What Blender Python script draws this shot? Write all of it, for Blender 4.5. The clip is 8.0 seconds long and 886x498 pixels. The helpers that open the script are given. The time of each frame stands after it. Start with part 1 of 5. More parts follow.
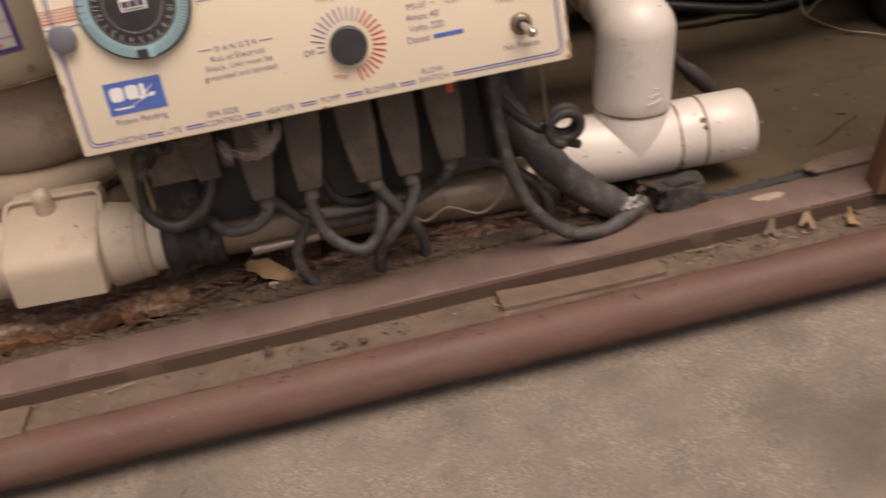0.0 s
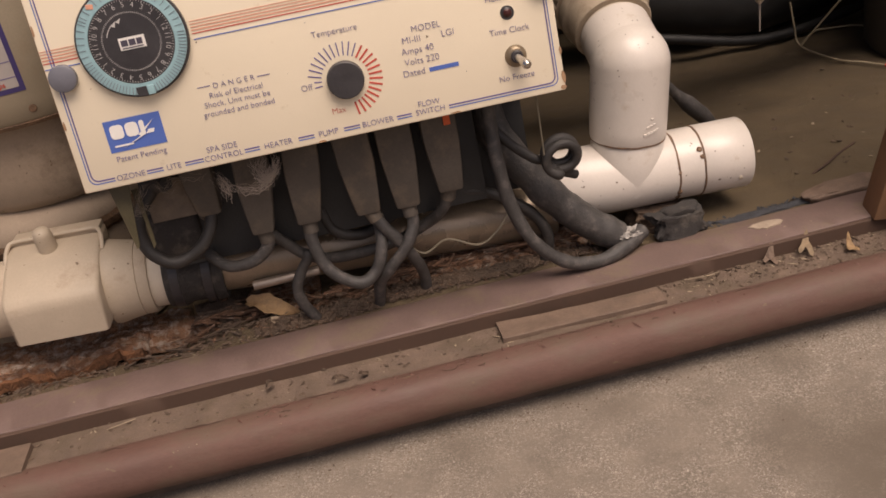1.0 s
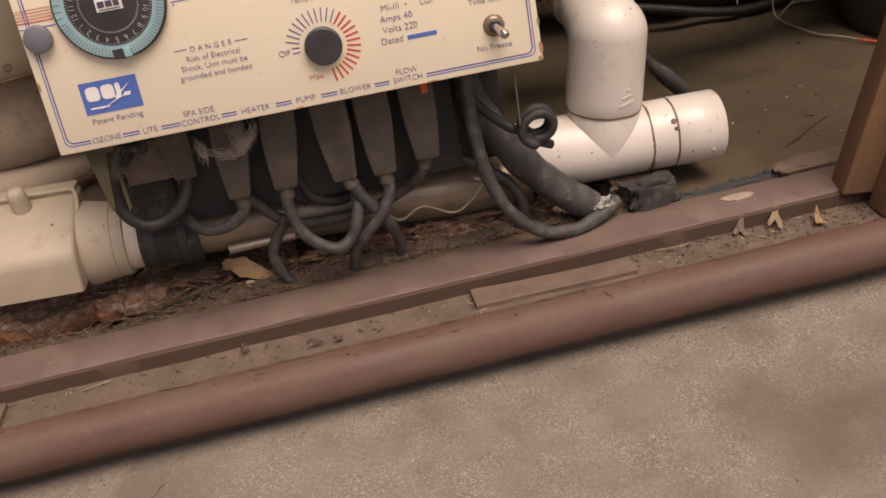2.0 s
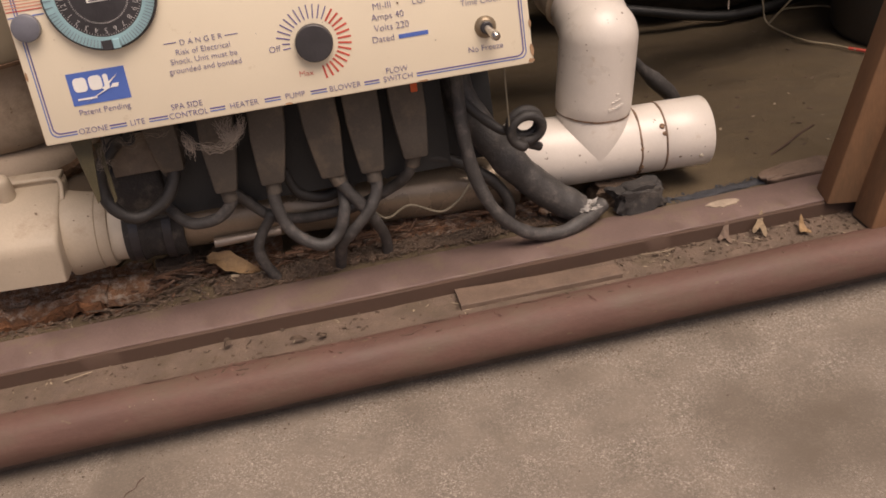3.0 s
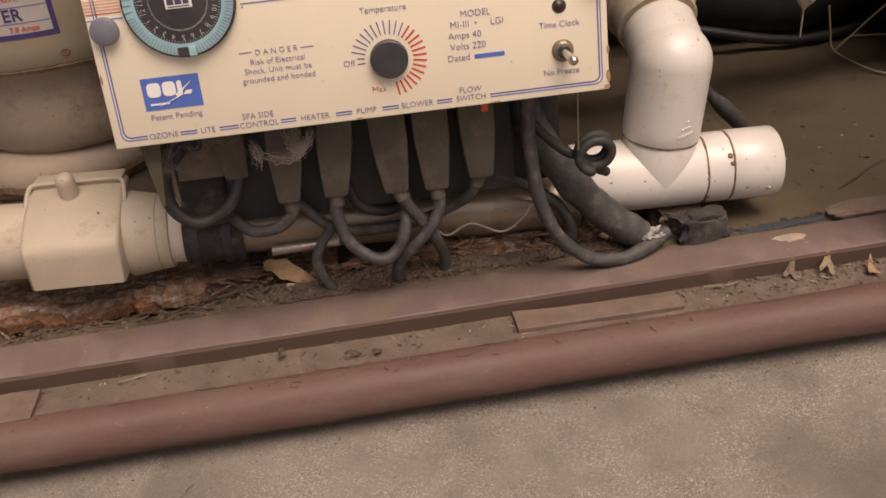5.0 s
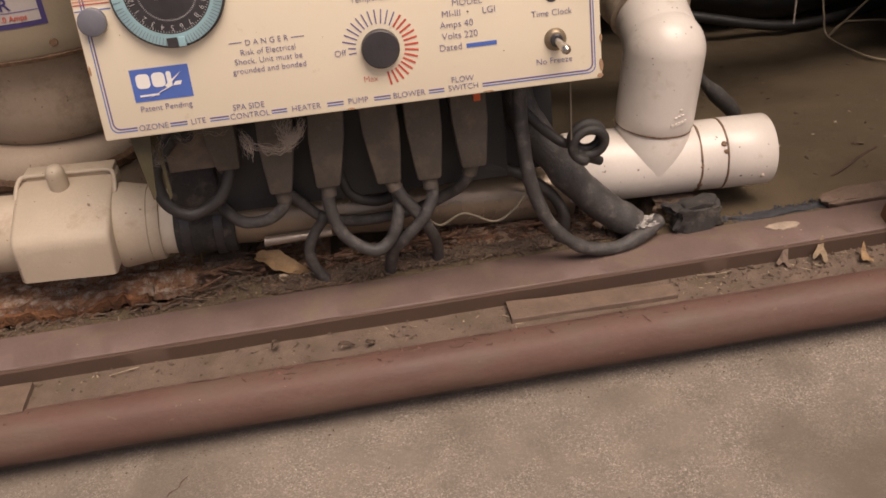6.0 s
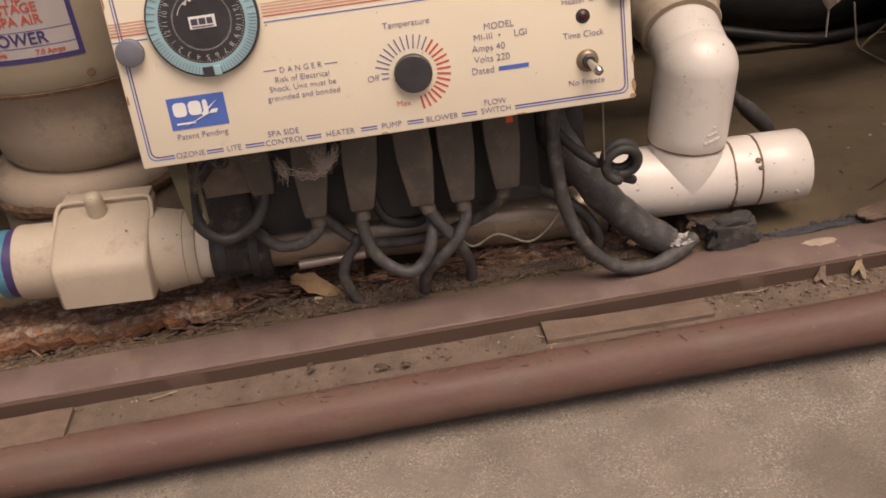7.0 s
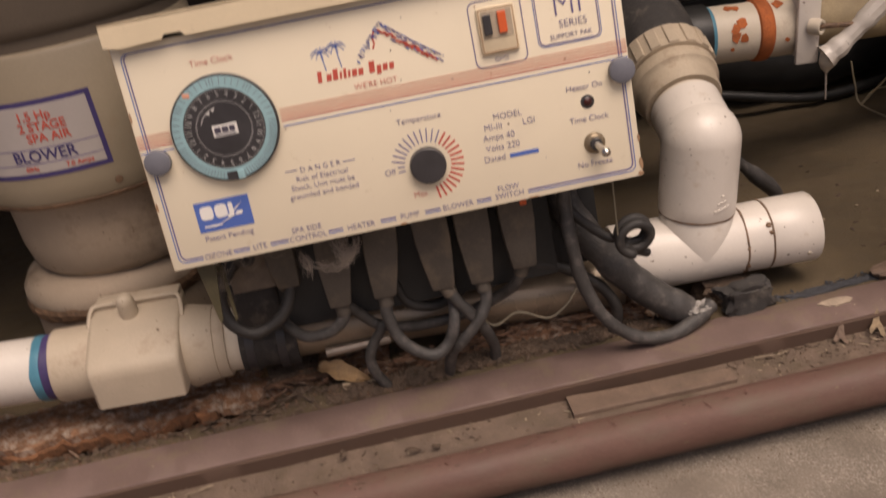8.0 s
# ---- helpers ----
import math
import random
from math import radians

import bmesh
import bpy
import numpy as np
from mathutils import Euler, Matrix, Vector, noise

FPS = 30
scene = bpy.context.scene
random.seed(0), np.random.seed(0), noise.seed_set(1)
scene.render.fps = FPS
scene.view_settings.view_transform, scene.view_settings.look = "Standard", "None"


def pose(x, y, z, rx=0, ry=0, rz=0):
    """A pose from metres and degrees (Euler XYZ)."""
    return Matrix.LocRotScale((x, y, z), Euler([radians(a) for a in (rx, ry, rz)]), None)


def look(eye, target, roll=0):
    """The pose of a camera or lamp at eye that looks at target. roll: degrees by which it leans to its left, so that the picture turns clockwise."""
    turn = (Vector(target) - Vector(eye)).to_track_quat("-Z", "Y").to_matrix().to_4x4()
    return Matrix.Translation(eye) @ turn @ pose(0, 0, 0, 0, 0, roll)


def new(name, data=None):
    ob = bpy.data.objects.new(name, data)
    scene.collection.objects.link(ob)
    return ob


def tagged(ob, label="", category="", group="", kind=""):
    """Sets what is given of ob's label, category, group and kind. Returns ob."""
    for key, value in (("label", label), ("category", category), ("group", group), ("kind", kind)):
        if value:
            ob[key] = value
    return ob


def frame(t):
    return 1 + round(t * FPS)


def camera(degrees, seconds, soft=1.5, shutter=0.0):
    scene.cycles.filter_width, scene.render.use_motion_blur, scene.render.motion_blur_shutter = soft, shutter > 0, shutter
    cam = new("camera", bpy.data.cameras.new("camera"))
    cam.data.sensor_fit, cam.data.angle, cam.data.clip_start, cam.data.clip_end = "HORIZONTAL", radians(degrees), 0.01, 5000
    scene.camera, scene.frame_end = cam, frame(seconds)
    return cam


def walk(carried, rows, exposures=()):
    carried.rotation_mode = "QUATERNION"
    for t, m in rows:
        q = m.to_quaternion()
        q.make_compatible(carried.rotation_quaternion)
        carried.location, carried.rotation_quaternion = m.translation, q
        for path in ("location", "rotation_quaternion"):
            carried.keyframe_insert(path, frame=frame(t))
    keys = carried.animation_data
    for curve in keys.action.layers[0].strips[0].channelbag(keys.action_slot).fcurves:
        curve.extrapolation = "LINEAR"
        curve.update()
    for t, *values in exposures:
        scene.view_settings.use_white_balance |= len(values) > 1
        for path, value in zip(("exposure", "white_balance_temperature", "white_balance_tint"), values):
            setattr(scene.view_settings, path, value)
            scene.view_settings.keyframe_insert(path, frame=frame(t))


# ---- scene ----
cam = camera(51.2, 8.0, soft=1.6, shutter=0.25)
PATH = [
    (0, (0.245, -0.7715, 0.5471), (0.294, 0.0989, 0.0571), -10.42),
    (0.1, (0.2389, -0.7654, 0.5431), (0.251, 0.114, 0.0672), -11.24),
    (0.2, (0.2405, -0.7655, 0.5483), (0.2282, 0.1163, 0.0768), -11.7),
    (0.3, (0.2443, -0.7716, 0.5494), (0.2252, 0.1107, 0.0791), -11.68),
    (0.5, (0.254, -0.7888, 0.5465), (0.2495, 0.0981, 0.0845), -11.74),
    (0.7, (0.2518, -0.7827, 0.5481), (0.3034, 0.1001, 0.0812), -10.78),
    (1, (0.249, -0.7773, 0.5418), (0.3015, 0.1125, 0.0885), -11.2),
    (1.5, (0.248, -0.7725, 0.5401), (0.287, 0.1089, 0.0694), -11.42),
    (1.7, (0.2511, -0.7811, 0.5453), (0.3011, 0.0898, 0.0564), -11.03),
    (2.8, (0.249, -0.7848, 0.553), (0.3395, 0.0793, 0.0579), -8.21),
    (3, (0.252, -0.7804, 0.5554), (0.334, 0.0812, 0.0546), -7.88),
    (3.5, (0.238, -0.7731, 0.5574), (0.312, 0.0906, 0.0588), -6.47),
    (4, (0.234, -0.7652, 0.5633), (0.3015, 0.0939, 0.0559), -5.82),
    (4.5, (0.23, -0.7631, 0.5711), (0.29, 0.0962, 0.0631), -5.2),
    (4.7, (0.227, -0.76, 0.5717), (0.28, 0.1049, 0.0725), -5.67),
    (5.8, (0.2239, -0.7529, 0.5711), (0.2757, 0.108, 0.0649), -5.99),
    (6, (0.227, -0.7516, 0.5735), (0.2825, 0.1049, 0.0605), -5.94),
    (6.5, (0.223, -0.7481, 0.5771), (0.279, 0.1067, 0.0612), -6.43),
    (7, (0.222, -0.7485, 0.5812), (0.25, 0.1187, 0.0842), -7.62),
    (7.5, (0.222, -0.7456, 0.5808), (0.238, 0.1252, 0.0893), -8.34),
    (7.6, (0.218, -0.7473, 0.576), (0.236, 0.1276, 0.0919), -8.32),
    (7.8, (0.2176, -0.7534, 0.5863), (0.235, 0.1242, 0.1072), -9.7),
    (7.9, (0.212, -0.7602, 0.5919), (0.24, 0.1324, 0.1418), -10.04),
    (8, (0.221, -0.762, 0.6073), (0.243, 0.1397, 0.1756), -11.1),
]
walk(cam, [(t, look(eye, target, roll)) for t, eye, target, roll in PATH], [(0.0, 0.37, 6700, 17), (1.5, 0.4, 6700, 17), (2.8, 0.42, 6700, 17), (7.0, 0.42, 6700, 17), (7.5, 0.38, 6700, 17), (8.0, 0.22, 6700, 17)])
# ---- light ----
world = bpy.data.worlds.new("sky")
scene.world = world
world.use_nodes = True
wn = world.node_tree.nodes
sky = wn.new("ShaderNodeTexSky")
sky.sky_type, sky.sun_disc = "NISHITA", False
sky.sun_elevation, sky.sun_rotation = radians(60), radians(150)
sky.air_density, sky.dust_density, sky.ozone_density = 0.7, 6.0, 0.0
wn["Background"].inputs[1].default_value = 0.07
world.node_tree.links.new(sky.outputs[0], wn["Background"].inputs[0])
sun = new("sun", bpy.data.lights.new("sun", "SUN"))
sun.data.energy, sun.data.angle, sun.data.color = 2.35, radians(45), (1.0, 0.88, 0.74)
sun.matrix_world = look((0.85, -0.98, 3.0), (0.25, 0.0, 0.1))


# ---- materials ----
def material(name, colour, rough=0.6, metal=0.0, spread=0.25, scale=40.0, bump=0.15, dirt=None, amount=0.0, dirt_scale=9.0, fine=400.0, coat=0.0, distance=0.002, specks=0.0, stretch=None):
    """Surface with broad tone, fine grain, bump and blotches of dirt; scales are per metre."""
    m = bpy.data.materials.new(name)
    m.use_nodes = True
    n, l = m.node_tree.nodes, m.node_tree.links
    b = n["Principled BSDF"]
    co = n.new("ShaderNodeTexCoord").outputs["Object"]
    if stretch:
        mp = n.new("ShaderNodeMapping")
        mp.inputs["Scale"].default_value = stretch
        l.new(co, mp.inputs["Vector"])
        co = mp.outputs["Vector"]

    def fog(s, detail=5.0, r=0.6):
        t = n.new("ShaderNodeTexNoise")
        t.inputs["Scale"].default_value, t.inputs["Detail"].default_value, t.inputs["Roughness"].default_value = s, detail, r
        l.new(co, t.inputs["Vector"])
        return t.outputs["Fac"]

    def mix(fac, a, c, mode="MIX"):
        x = n.new("ShaderNodeMix")
        x.data_type, x.blend_type = "RGBA", mode
        for v, i in ((fac, 0), (a, 6), (c, 7)):
            if hasattr(v, "is_linked"):
                l.new(v, x.inputs[i])
            else:
                x.inputs[i].default_value = v if i == 0 else (*v[:3], 1)
        return x.outputs[2]

    def ramp(fac, lo, hi, a=0.0, c=1.0):
        x = n.new("ShaderNodeMapRange")
        l.new(fac, x.inputs[0])
        for i, v in enumerate((lo, hi, a, c)):
            x.inputs[1 + i].default_value = v
        return x.outputs[0]

    broad, grain = fog(scale), fog(fine, 3.0)
    dark = [c * (1 - spread) for c in colour]
    light = [min(1, c * (1 + spread * 0.6)) for c in colour]
    tone = mix(ramp(broad, 0.3, 0.7), dark, light)
    tone = mix(ramp(grain, 0.35, 0.7, 0.0, 0.45), tone, [c * (1 - 1.2 * min(spread, 0.7)) for c in colour])
    if dirt:
        mask = ramp(fog(dirt_scale, 8.0, 0.68), 0.62 - 0.3 * amount, 0.78 - 0.3 * amount, 0.0, 0.9)
        tone = mix(mask, tone, dirt)
    if specks:
        spot = ramp(fog(150, 2.0, 0.5), 0.74 - 0.1 * specks, 0.77 - 0.1 * specks, 0.0, 0.85)
        tone = mix(spot, tone, [0.14, 0.095, 0.06])
    l.new(tone, b.inputs["Base Color"])
    l.new(ramp(broad, 0.3, 0.7, max(0.05, rough - 0.12), min(1, rough + 0.1)), b.inputs["Roughness"])
    b.inputs["Metallic"].default_value = metal
    b.inputs["Coat Weight"].default_value = coat
    bp = n.new("ShaderNodeBump")
    bp.inputs["Strength"].default_value, bp.inputs["Distance"].default_value = bump, distance
    both = n.new("ShaderNodeMath")
    both.operation = "ADD"
    l.new(broad, both.inputs[0])
    l.new(grain, both.inputs[1])
    l.new(both.outputs[0], bp.inputs["Height"])
    l.new(bp.outputs["Normal"], b.inputs["Normal"])
    return m


DUST = (0.17, 0.125, 0.085)
M_FLOOR = material("concrete", (0.21, 0.172, 0.136), 0.9, spread=0.26, scale=24, bump=0.5, dirt=(0.145, 0.118, 0.09), amount=0.26, dirt_scale=11, fine=620, distance=0.0015)


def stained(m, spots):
    """Dark blotches of an uneven outline, stains and painted shade, at (x, y, radius, strength) and light and dark
    specks in a floor material.
    """
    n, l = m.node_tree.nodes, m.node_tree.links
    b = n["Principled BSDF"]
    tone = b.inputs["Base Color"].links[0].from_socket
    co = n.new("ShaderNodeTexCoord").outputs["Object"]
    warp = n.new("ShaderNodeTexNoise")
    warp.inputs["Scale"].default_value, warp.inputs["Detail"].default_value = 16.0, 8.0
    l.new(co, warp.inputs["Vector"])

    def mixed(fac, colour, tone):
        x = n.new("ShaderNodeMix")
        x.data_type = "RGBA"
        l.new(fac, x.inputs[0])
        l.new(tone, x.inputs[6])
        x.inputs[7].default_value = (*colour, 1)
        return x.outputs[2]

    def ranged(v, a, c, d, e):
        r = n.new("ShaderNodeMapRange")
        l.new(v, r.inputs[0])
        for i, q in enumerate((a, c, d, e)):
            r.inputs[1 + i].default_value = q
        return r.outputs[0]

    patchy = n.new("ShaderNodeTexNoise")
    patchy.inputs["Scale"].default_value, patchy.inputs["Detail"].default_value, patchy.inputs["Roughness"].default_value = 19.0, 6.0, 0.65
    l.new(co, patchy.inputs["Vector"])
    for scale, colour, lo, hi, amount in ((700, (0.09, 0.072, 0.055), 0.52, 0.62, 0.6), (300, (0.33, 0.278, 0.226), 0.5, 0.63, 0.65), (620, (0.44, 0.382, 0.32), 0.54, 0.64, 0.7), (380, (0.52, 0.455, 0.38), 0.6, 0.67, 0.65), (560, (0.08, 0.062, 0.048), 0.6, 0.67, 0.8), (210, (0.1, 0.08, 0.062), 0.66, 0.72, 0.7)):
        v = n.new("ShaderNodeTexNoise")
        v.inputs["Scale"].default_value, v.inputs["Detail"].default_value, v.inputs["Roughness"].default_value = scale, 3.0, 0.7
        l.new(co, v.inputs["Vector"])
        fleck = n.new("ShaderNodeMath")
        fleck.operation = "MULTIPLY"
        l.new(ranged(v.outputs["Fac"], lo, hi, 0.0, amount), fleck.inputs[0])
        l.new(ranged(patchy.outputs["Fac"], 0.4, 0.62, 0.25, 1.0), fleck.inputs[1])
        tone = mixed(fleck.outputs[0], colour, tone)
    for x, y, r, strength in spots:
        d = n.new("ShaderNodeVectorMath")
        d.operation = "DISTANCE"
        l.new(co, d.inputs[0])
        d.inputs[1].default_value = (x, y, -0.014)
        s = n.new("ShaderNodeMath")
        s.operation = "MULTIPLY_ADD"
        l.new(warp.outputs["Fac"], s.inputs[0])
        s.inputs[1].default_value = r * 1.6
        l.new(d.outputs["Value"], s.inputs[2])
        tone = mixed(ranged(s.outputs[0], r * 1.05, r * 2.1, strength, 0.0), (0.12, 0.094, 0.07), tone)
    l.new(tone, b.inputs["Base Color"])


# stain on the right; blotches at left and along the rail hold shade too
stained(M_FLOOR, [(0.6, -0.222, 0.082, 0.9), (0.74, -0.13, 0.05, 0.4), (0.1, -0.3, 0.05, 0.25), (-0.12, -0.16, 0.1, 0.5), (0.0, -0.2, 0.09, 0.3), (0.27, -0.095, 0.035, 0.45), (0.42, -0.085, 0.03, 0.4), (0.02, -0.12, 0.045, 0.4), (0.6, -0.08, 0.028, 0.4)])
M_DIRT = material("dusty_earth", (0.138, 0.1, 0.056), 0.95, spread=0.24, scale=14, bump=0.9, dirt=(0.105, 0.075, 0.043), amount=0.36, dirt_scale=8, fine=520, distance=0.004)
M_SILL = material("brown_paint", (0.165, 0.11, 0.094), 0.68, specks=0.05, spread=0.18, scale=30, bump=0.3, dirt=DUST, amount=0.4, dirt_scale=24, fine=260)
M_RAIL = material("red_brown_paint", (0.126, 0.065, 0.049), 0.66, specks=0.3, spread=0.22, scale=18, bump=0.2, dirt=(0.118, 0.077, 0.054), amount=0.44, dirt_scale=20, fine=240, distance=0.003, stretch=(0.5, 1.0, 1.0))
M_GROOVE = material("dirty_brown_paint", (0.172, 0.121, 0.089), 0.9, spread=0.3, scale=40, bump=0.7, dirt=(0.115, 0.083, 0.055), amount=0.5, dirt_scale=22, fine=480, distance=0.003)
M_POST = material("brown_stained_wood", (0.3, 0.158, 0.078), 0.85, spread=0.25, scale=22, bump=0.3, dirt=(0.2, 0.115, 0.06), amount=0.5, dirt_scale=16, stretch=(1.0, 1.0, 0.3))
M_WALL = material("dark_shading_boards", (0.06, 0.045, 0.035), 0.8, spread=0.3, scale=8, dirt=(0.03, 0.025, 0.02), amount=0.4)
M_CREAM = material("cream_enamel", (0.81, 0.71, 0.54), 0.4, spread=0.035, scale=9, bump=0.04, fine=700, dirt=(0.55, 0.43, 0.27), amount=-0.02, dirt_scale=45)
M_CREAM2 = material("cream_lip_enamel", (0.7, 0.58, 0.4), 0.45, spread=0.06, scale=20, bump=0.05, dirt=(0.2, 0.13, 0.08), amount=0.0, dirt_scale=60)
M_EDGE = material("rusty_edge", (0.42, 0.25, 0.14), 0.7, spread=0.3, scale=90, bump=0.3)
M_TAN = material("tan_plastic", (0.49, 0.405, 0.305), 0.55, spread=0.12, scale=18, bump=0.14, specks=0.2, dirt=(0.33, 0.24, 0.165), amount=0.16, dirt_scale=18)
M_PVC = material("white_pvc", (0.66, 0.6, 0.535), 0.36, coat=0.18, specks=0.3, spread=0.07, scale=20, bump=0.08, dirt=(0.47, 0.38, 0.29), amount=0.1, dirt_scale=38)
M_PVC2 = material("dusty_pvc", (0.62, 0.54, 0.43), 0.5, spread=0.1, scale=16, bump=0.08, dirt=(0.33, 0.25, 0.17), amount=0.1, dirt_scale=16)
M_GLUE = material("brown_glue", (0.22, 0.13, 0.075), 0.6, spread=0.6, scale=120, bump=0.5)
M_BLOWER = material("blower_enamel", (0.3, 0.245, 0.17), 0.45, spread=0.12, scale=8, bump=0.08, dirt=(0.28, 0.2, 0.13), amount=0.12, dirt_scale=9)
M_BLOWER2 = material("blower_dusty_plastic", (0.36, 0.28, 0.205), 0.75, spread=0.18, scale=12, bump=0.15, dirt=(0.17, 0.12, 0.078), amount=0.32, dirt_scale=13, specks=0.2)
M_CAP = material("blower_shaded_cap", (0.11, 0.084, 0.06), 0.75, spread=0.2, scale=12, bump=0.15)
M_RUBBER = material("dusty_black_rubber", (0.036, 0.032, 0.029), 0.6, spread=0.35, scale=60, bump=0.25, dirt=(0.12, 0.095, 0.075), amount=0.1, dirt_scale=34)
M_PLUG = material("dusty_plug_rubber", (0.1, 0.083, 0.067), 0.8, spread=0.25, scale=40, bump=0.25, dirt=(0.145, 0.112, 0.08), amount=0.36, dirt_scale=30)
M_CORD = material("grey_black_cord", (0.068, 0.062, 0.058), 0.6, spread=0.4, scale=70, bump=0.35, dirt=(0.13, 0.112, 0.1), amount=0.3, dirt_scale=70)
# black of the rear hoses, also of the shade plates under the box
M_DARK = material("black_rubber_and_shade", (0.02, 0.019, 0.018), 0.5, spread=0.3, scale=40, bump=0.2)
M_STRIP = material("bare_brown_wood", (0.17, 0.115, 0.082), 0.75, spread=0.3, scale=60, bump=0.5, dirt=(0.15, 0.1, 0.07), amount=0.2, dirt_scale=50)
M_STEEL = material("dull_steel", (0.31, 0.24, 0.17), 0.33, 0.4, coat=0.2, spread=0.2, scale=24, bump=0.15, dirt=(0.24, 0.16, 0.1), amount=0.15, dirt_scale=22)
M_CHROME = material("worn_chrome", (0.6, 0.56, 0.5), 0.25, 0.95, spread=0.15, scale=60, bump=0.1)
M_RUST = material("rusty_flakes", (0.36, 0.19, 0.105), 0.9, spread=0.5, scale=70, bump=1.0, dirt=(0.5, 0.41, 0.33), amount=0.5, dirt_scale=95, distance=0.004)
M_SPLINTER = material("rust_red_splinters", (0.2, 0.108, 0.064), 0.9, spread=0.55, scale=80, bump=0.9, dirt=(0.4, 0.29, 0.21), amount=0.3, dirt_scale=60, distance=0.003)
M_RUSTEDGE = material("torn_rust_edge", (0.3, 0.135, 0.062), 0.95, spread=0.5, scale=80, bump=1.0, dirt=(0.13, 0.07, 0.04), amount=0.4, dirt_scale=60, distance=0.004)
M_DIRTSHADE = material("dirty_shaded_brown", (0.084, 0.048, 0.032), 0.85, spread=0.12, scale=20, bump=0.06, dirt=(0.074, 0.047, 0.033), amount=0.3, dirt_scale=40)
M_FLAKE = material("red_paint_flakes", (0.155, 0.078, 0.057), 0.7, spread=0.4, scale=80, bump=0.4)
M_ROT = material("rotten_wood", (0.165, 0.112, 0.077), 0.95, spread=0.45, scale=60, bump=1.0, dirt=(0.08, 0.06, 0.045), amount=0.35, dirt_scale=30, distance=0.004)
M_LEAF = material("dry_leaf", (0.33, 0.21, 0.105), 0.75, spread=0.3, scale=120, bump=0.3)
M_DRYLEAF = material("dull_dry_leaf", (0.27, 0.195, 0.12), 0.85, spread=0.35, scale=110, bump=0.4)
M_PALE = material("pale_chip", (0.36, 0.28, 0.19), 0.85, spread=0.3, scale=120, bump=0.4)
M_BLUE = material("blue_print", (0.075, 0.14, 0.44), 0.5, spread=0.06, scale=60, bump=0.02)
M_NAVY = material("navy_print", (0.13, 0.105, 0.27), 0.5, spread=0.1, scale=60, bump=0.02)
M_DEEP = material("deep_navy_print", (0.055, 0.04, 0.15), 0.5, spread=0.1, scale=60, bump=0.02)
M_RED = material("red_print", (0.55, 0.09, 0.06), 0.5, spread=0.1, scale=60, bump=0.02)
M_SALMON = material("salmon_print", (0.68, 0.33, 0.22), 0.5, spread=0.1, scale=60, bump=0.02)
M_WHITE = material("white_print", (0.78, 0.75, 0.7), 0.5, spread=0.05, scale=60, bump=0.02)
M_INK = material("dark_print", (0.07, 0.06, 0.085), 0.5, spread=0.1, scale=60, bump=0.02)
M_CHIP = material("bare_paint_chip", (0.38, 0.3, 0.225), 0.9, spread=0.3, scale=90, bump=0.4)
M_DIM = material("faded_white_print", (0.58, 0.56, 0.53), 0.5, spread=0.1, scale=60, bump=0.02)
M_LABEL = material("label_paper", (0.44, 0.395, 0.37), 0.4, spread=0.06, scale=30, bump=0.03)
M_BLACK = material("black_plastic", (0.042, 0.038, 0.04), 0.4, spread=0.3, scale=50, bump=0.1, dirt=(0.1, 0.085, 0.07), amount=0.0, dirt_scale=40)
M_CYAN = material("pale_blue_plastic", (0.29, 0.46, 0.49), 0.45, spread=0.1, scale=60, bump=0.05)
M_GREY = material("grey_plastic", (0.16, 0.16, 0.185), 0.5, spread=0.12, scale=80, bump=0.08)
M_ORANGE = material("orange_tag", (0.7, 0.12, 0.03), 0.5, spread=0.1)
M_RUSTY = material("orange_rust_stain", (0.45, 0.12, 0.03), 0.8, spread=0.4, scale=60, bump=0.4)
M_PURPLE = material("purple_primer", (0.06, 0.04, 0.13), 0.5, spread=0.2)
M_TEAL = material("teal_glue", (0.08, 0.24, 0.33), 0.4, spread=0.2)
M_TAPE = material("grey_tape", (0.42, 0.39, 0.355), 0.6, spread=0.5, scale=120, bump=0.4)
M_TAR = material("blue_grey_tar", (0.06, 0.061, 0.068), 0.9, spread=0.5, scale=150, bump=0.9)
M_WEB2 = material("grey_cobweb", (0.27, 0.22, 0.175), 0.9, spread=0.2)
M_WEB = material("cobweb", (0.36, 0.3, 0.25), 0.9, spread=0.2)
M_ROD = material("grey_steel", (0.42, 0.35, 0.29), 0.38, 0.6, spread=0.2, scale=40, bump=0.1)
M_NUT = material("dull_brass", (0.26, 0.2, 0.13), 0.4, 0.5, spread=0.15, scale=60, bump=0.1)
M_FLANGE = material("dull_olive_metal", (0.085, 0.07, 0.036), 0.45, spread=0.3, scale=40, bump=0.2)
M_WIRE2 = material("dull_wire", (0.22, 0.185, 0.13), 0.6, spread=0.25)
M_UNION = material("dusty_tan_union", (0.46, 0.375, 0.275), 0.65, spread=0.2, scale=30, bump=0.2, dirt=(0.27, 0.2, 0.135), amount=0.22, dirt_scale=30)
M_HOSE = material("dusty_black_hose", (0.042, 0.037, 0.034), 0.8, spread=0.4, scale=70, bump=0.5, dirt=(0.115, 0.097, 0.078), amount=0.3, dirt_scale=45)
M_OLIVE = material("olive_brown_pipe", (0.36, 0.28, 0.17), 0.7, spread=0.25, scale=30, bump=0.2, dirt=(0.24, 0.18, 0.1), amount=0.3, dirt_scale=20)
M_BRACKET = material("dusty_brown_metal", (0.2, 0.155, 0.115), 0.85, spread=0.3, scale=50, bump=0.3, dirt=(0.12, 0.092, 0.07), amount=0.3, dirt_scale=30)
M_TANK = material("dark_grey_plastic", (0.075, 0.068, 0.058), 0.7, spread=0.2, scale=12, bump=0.1)
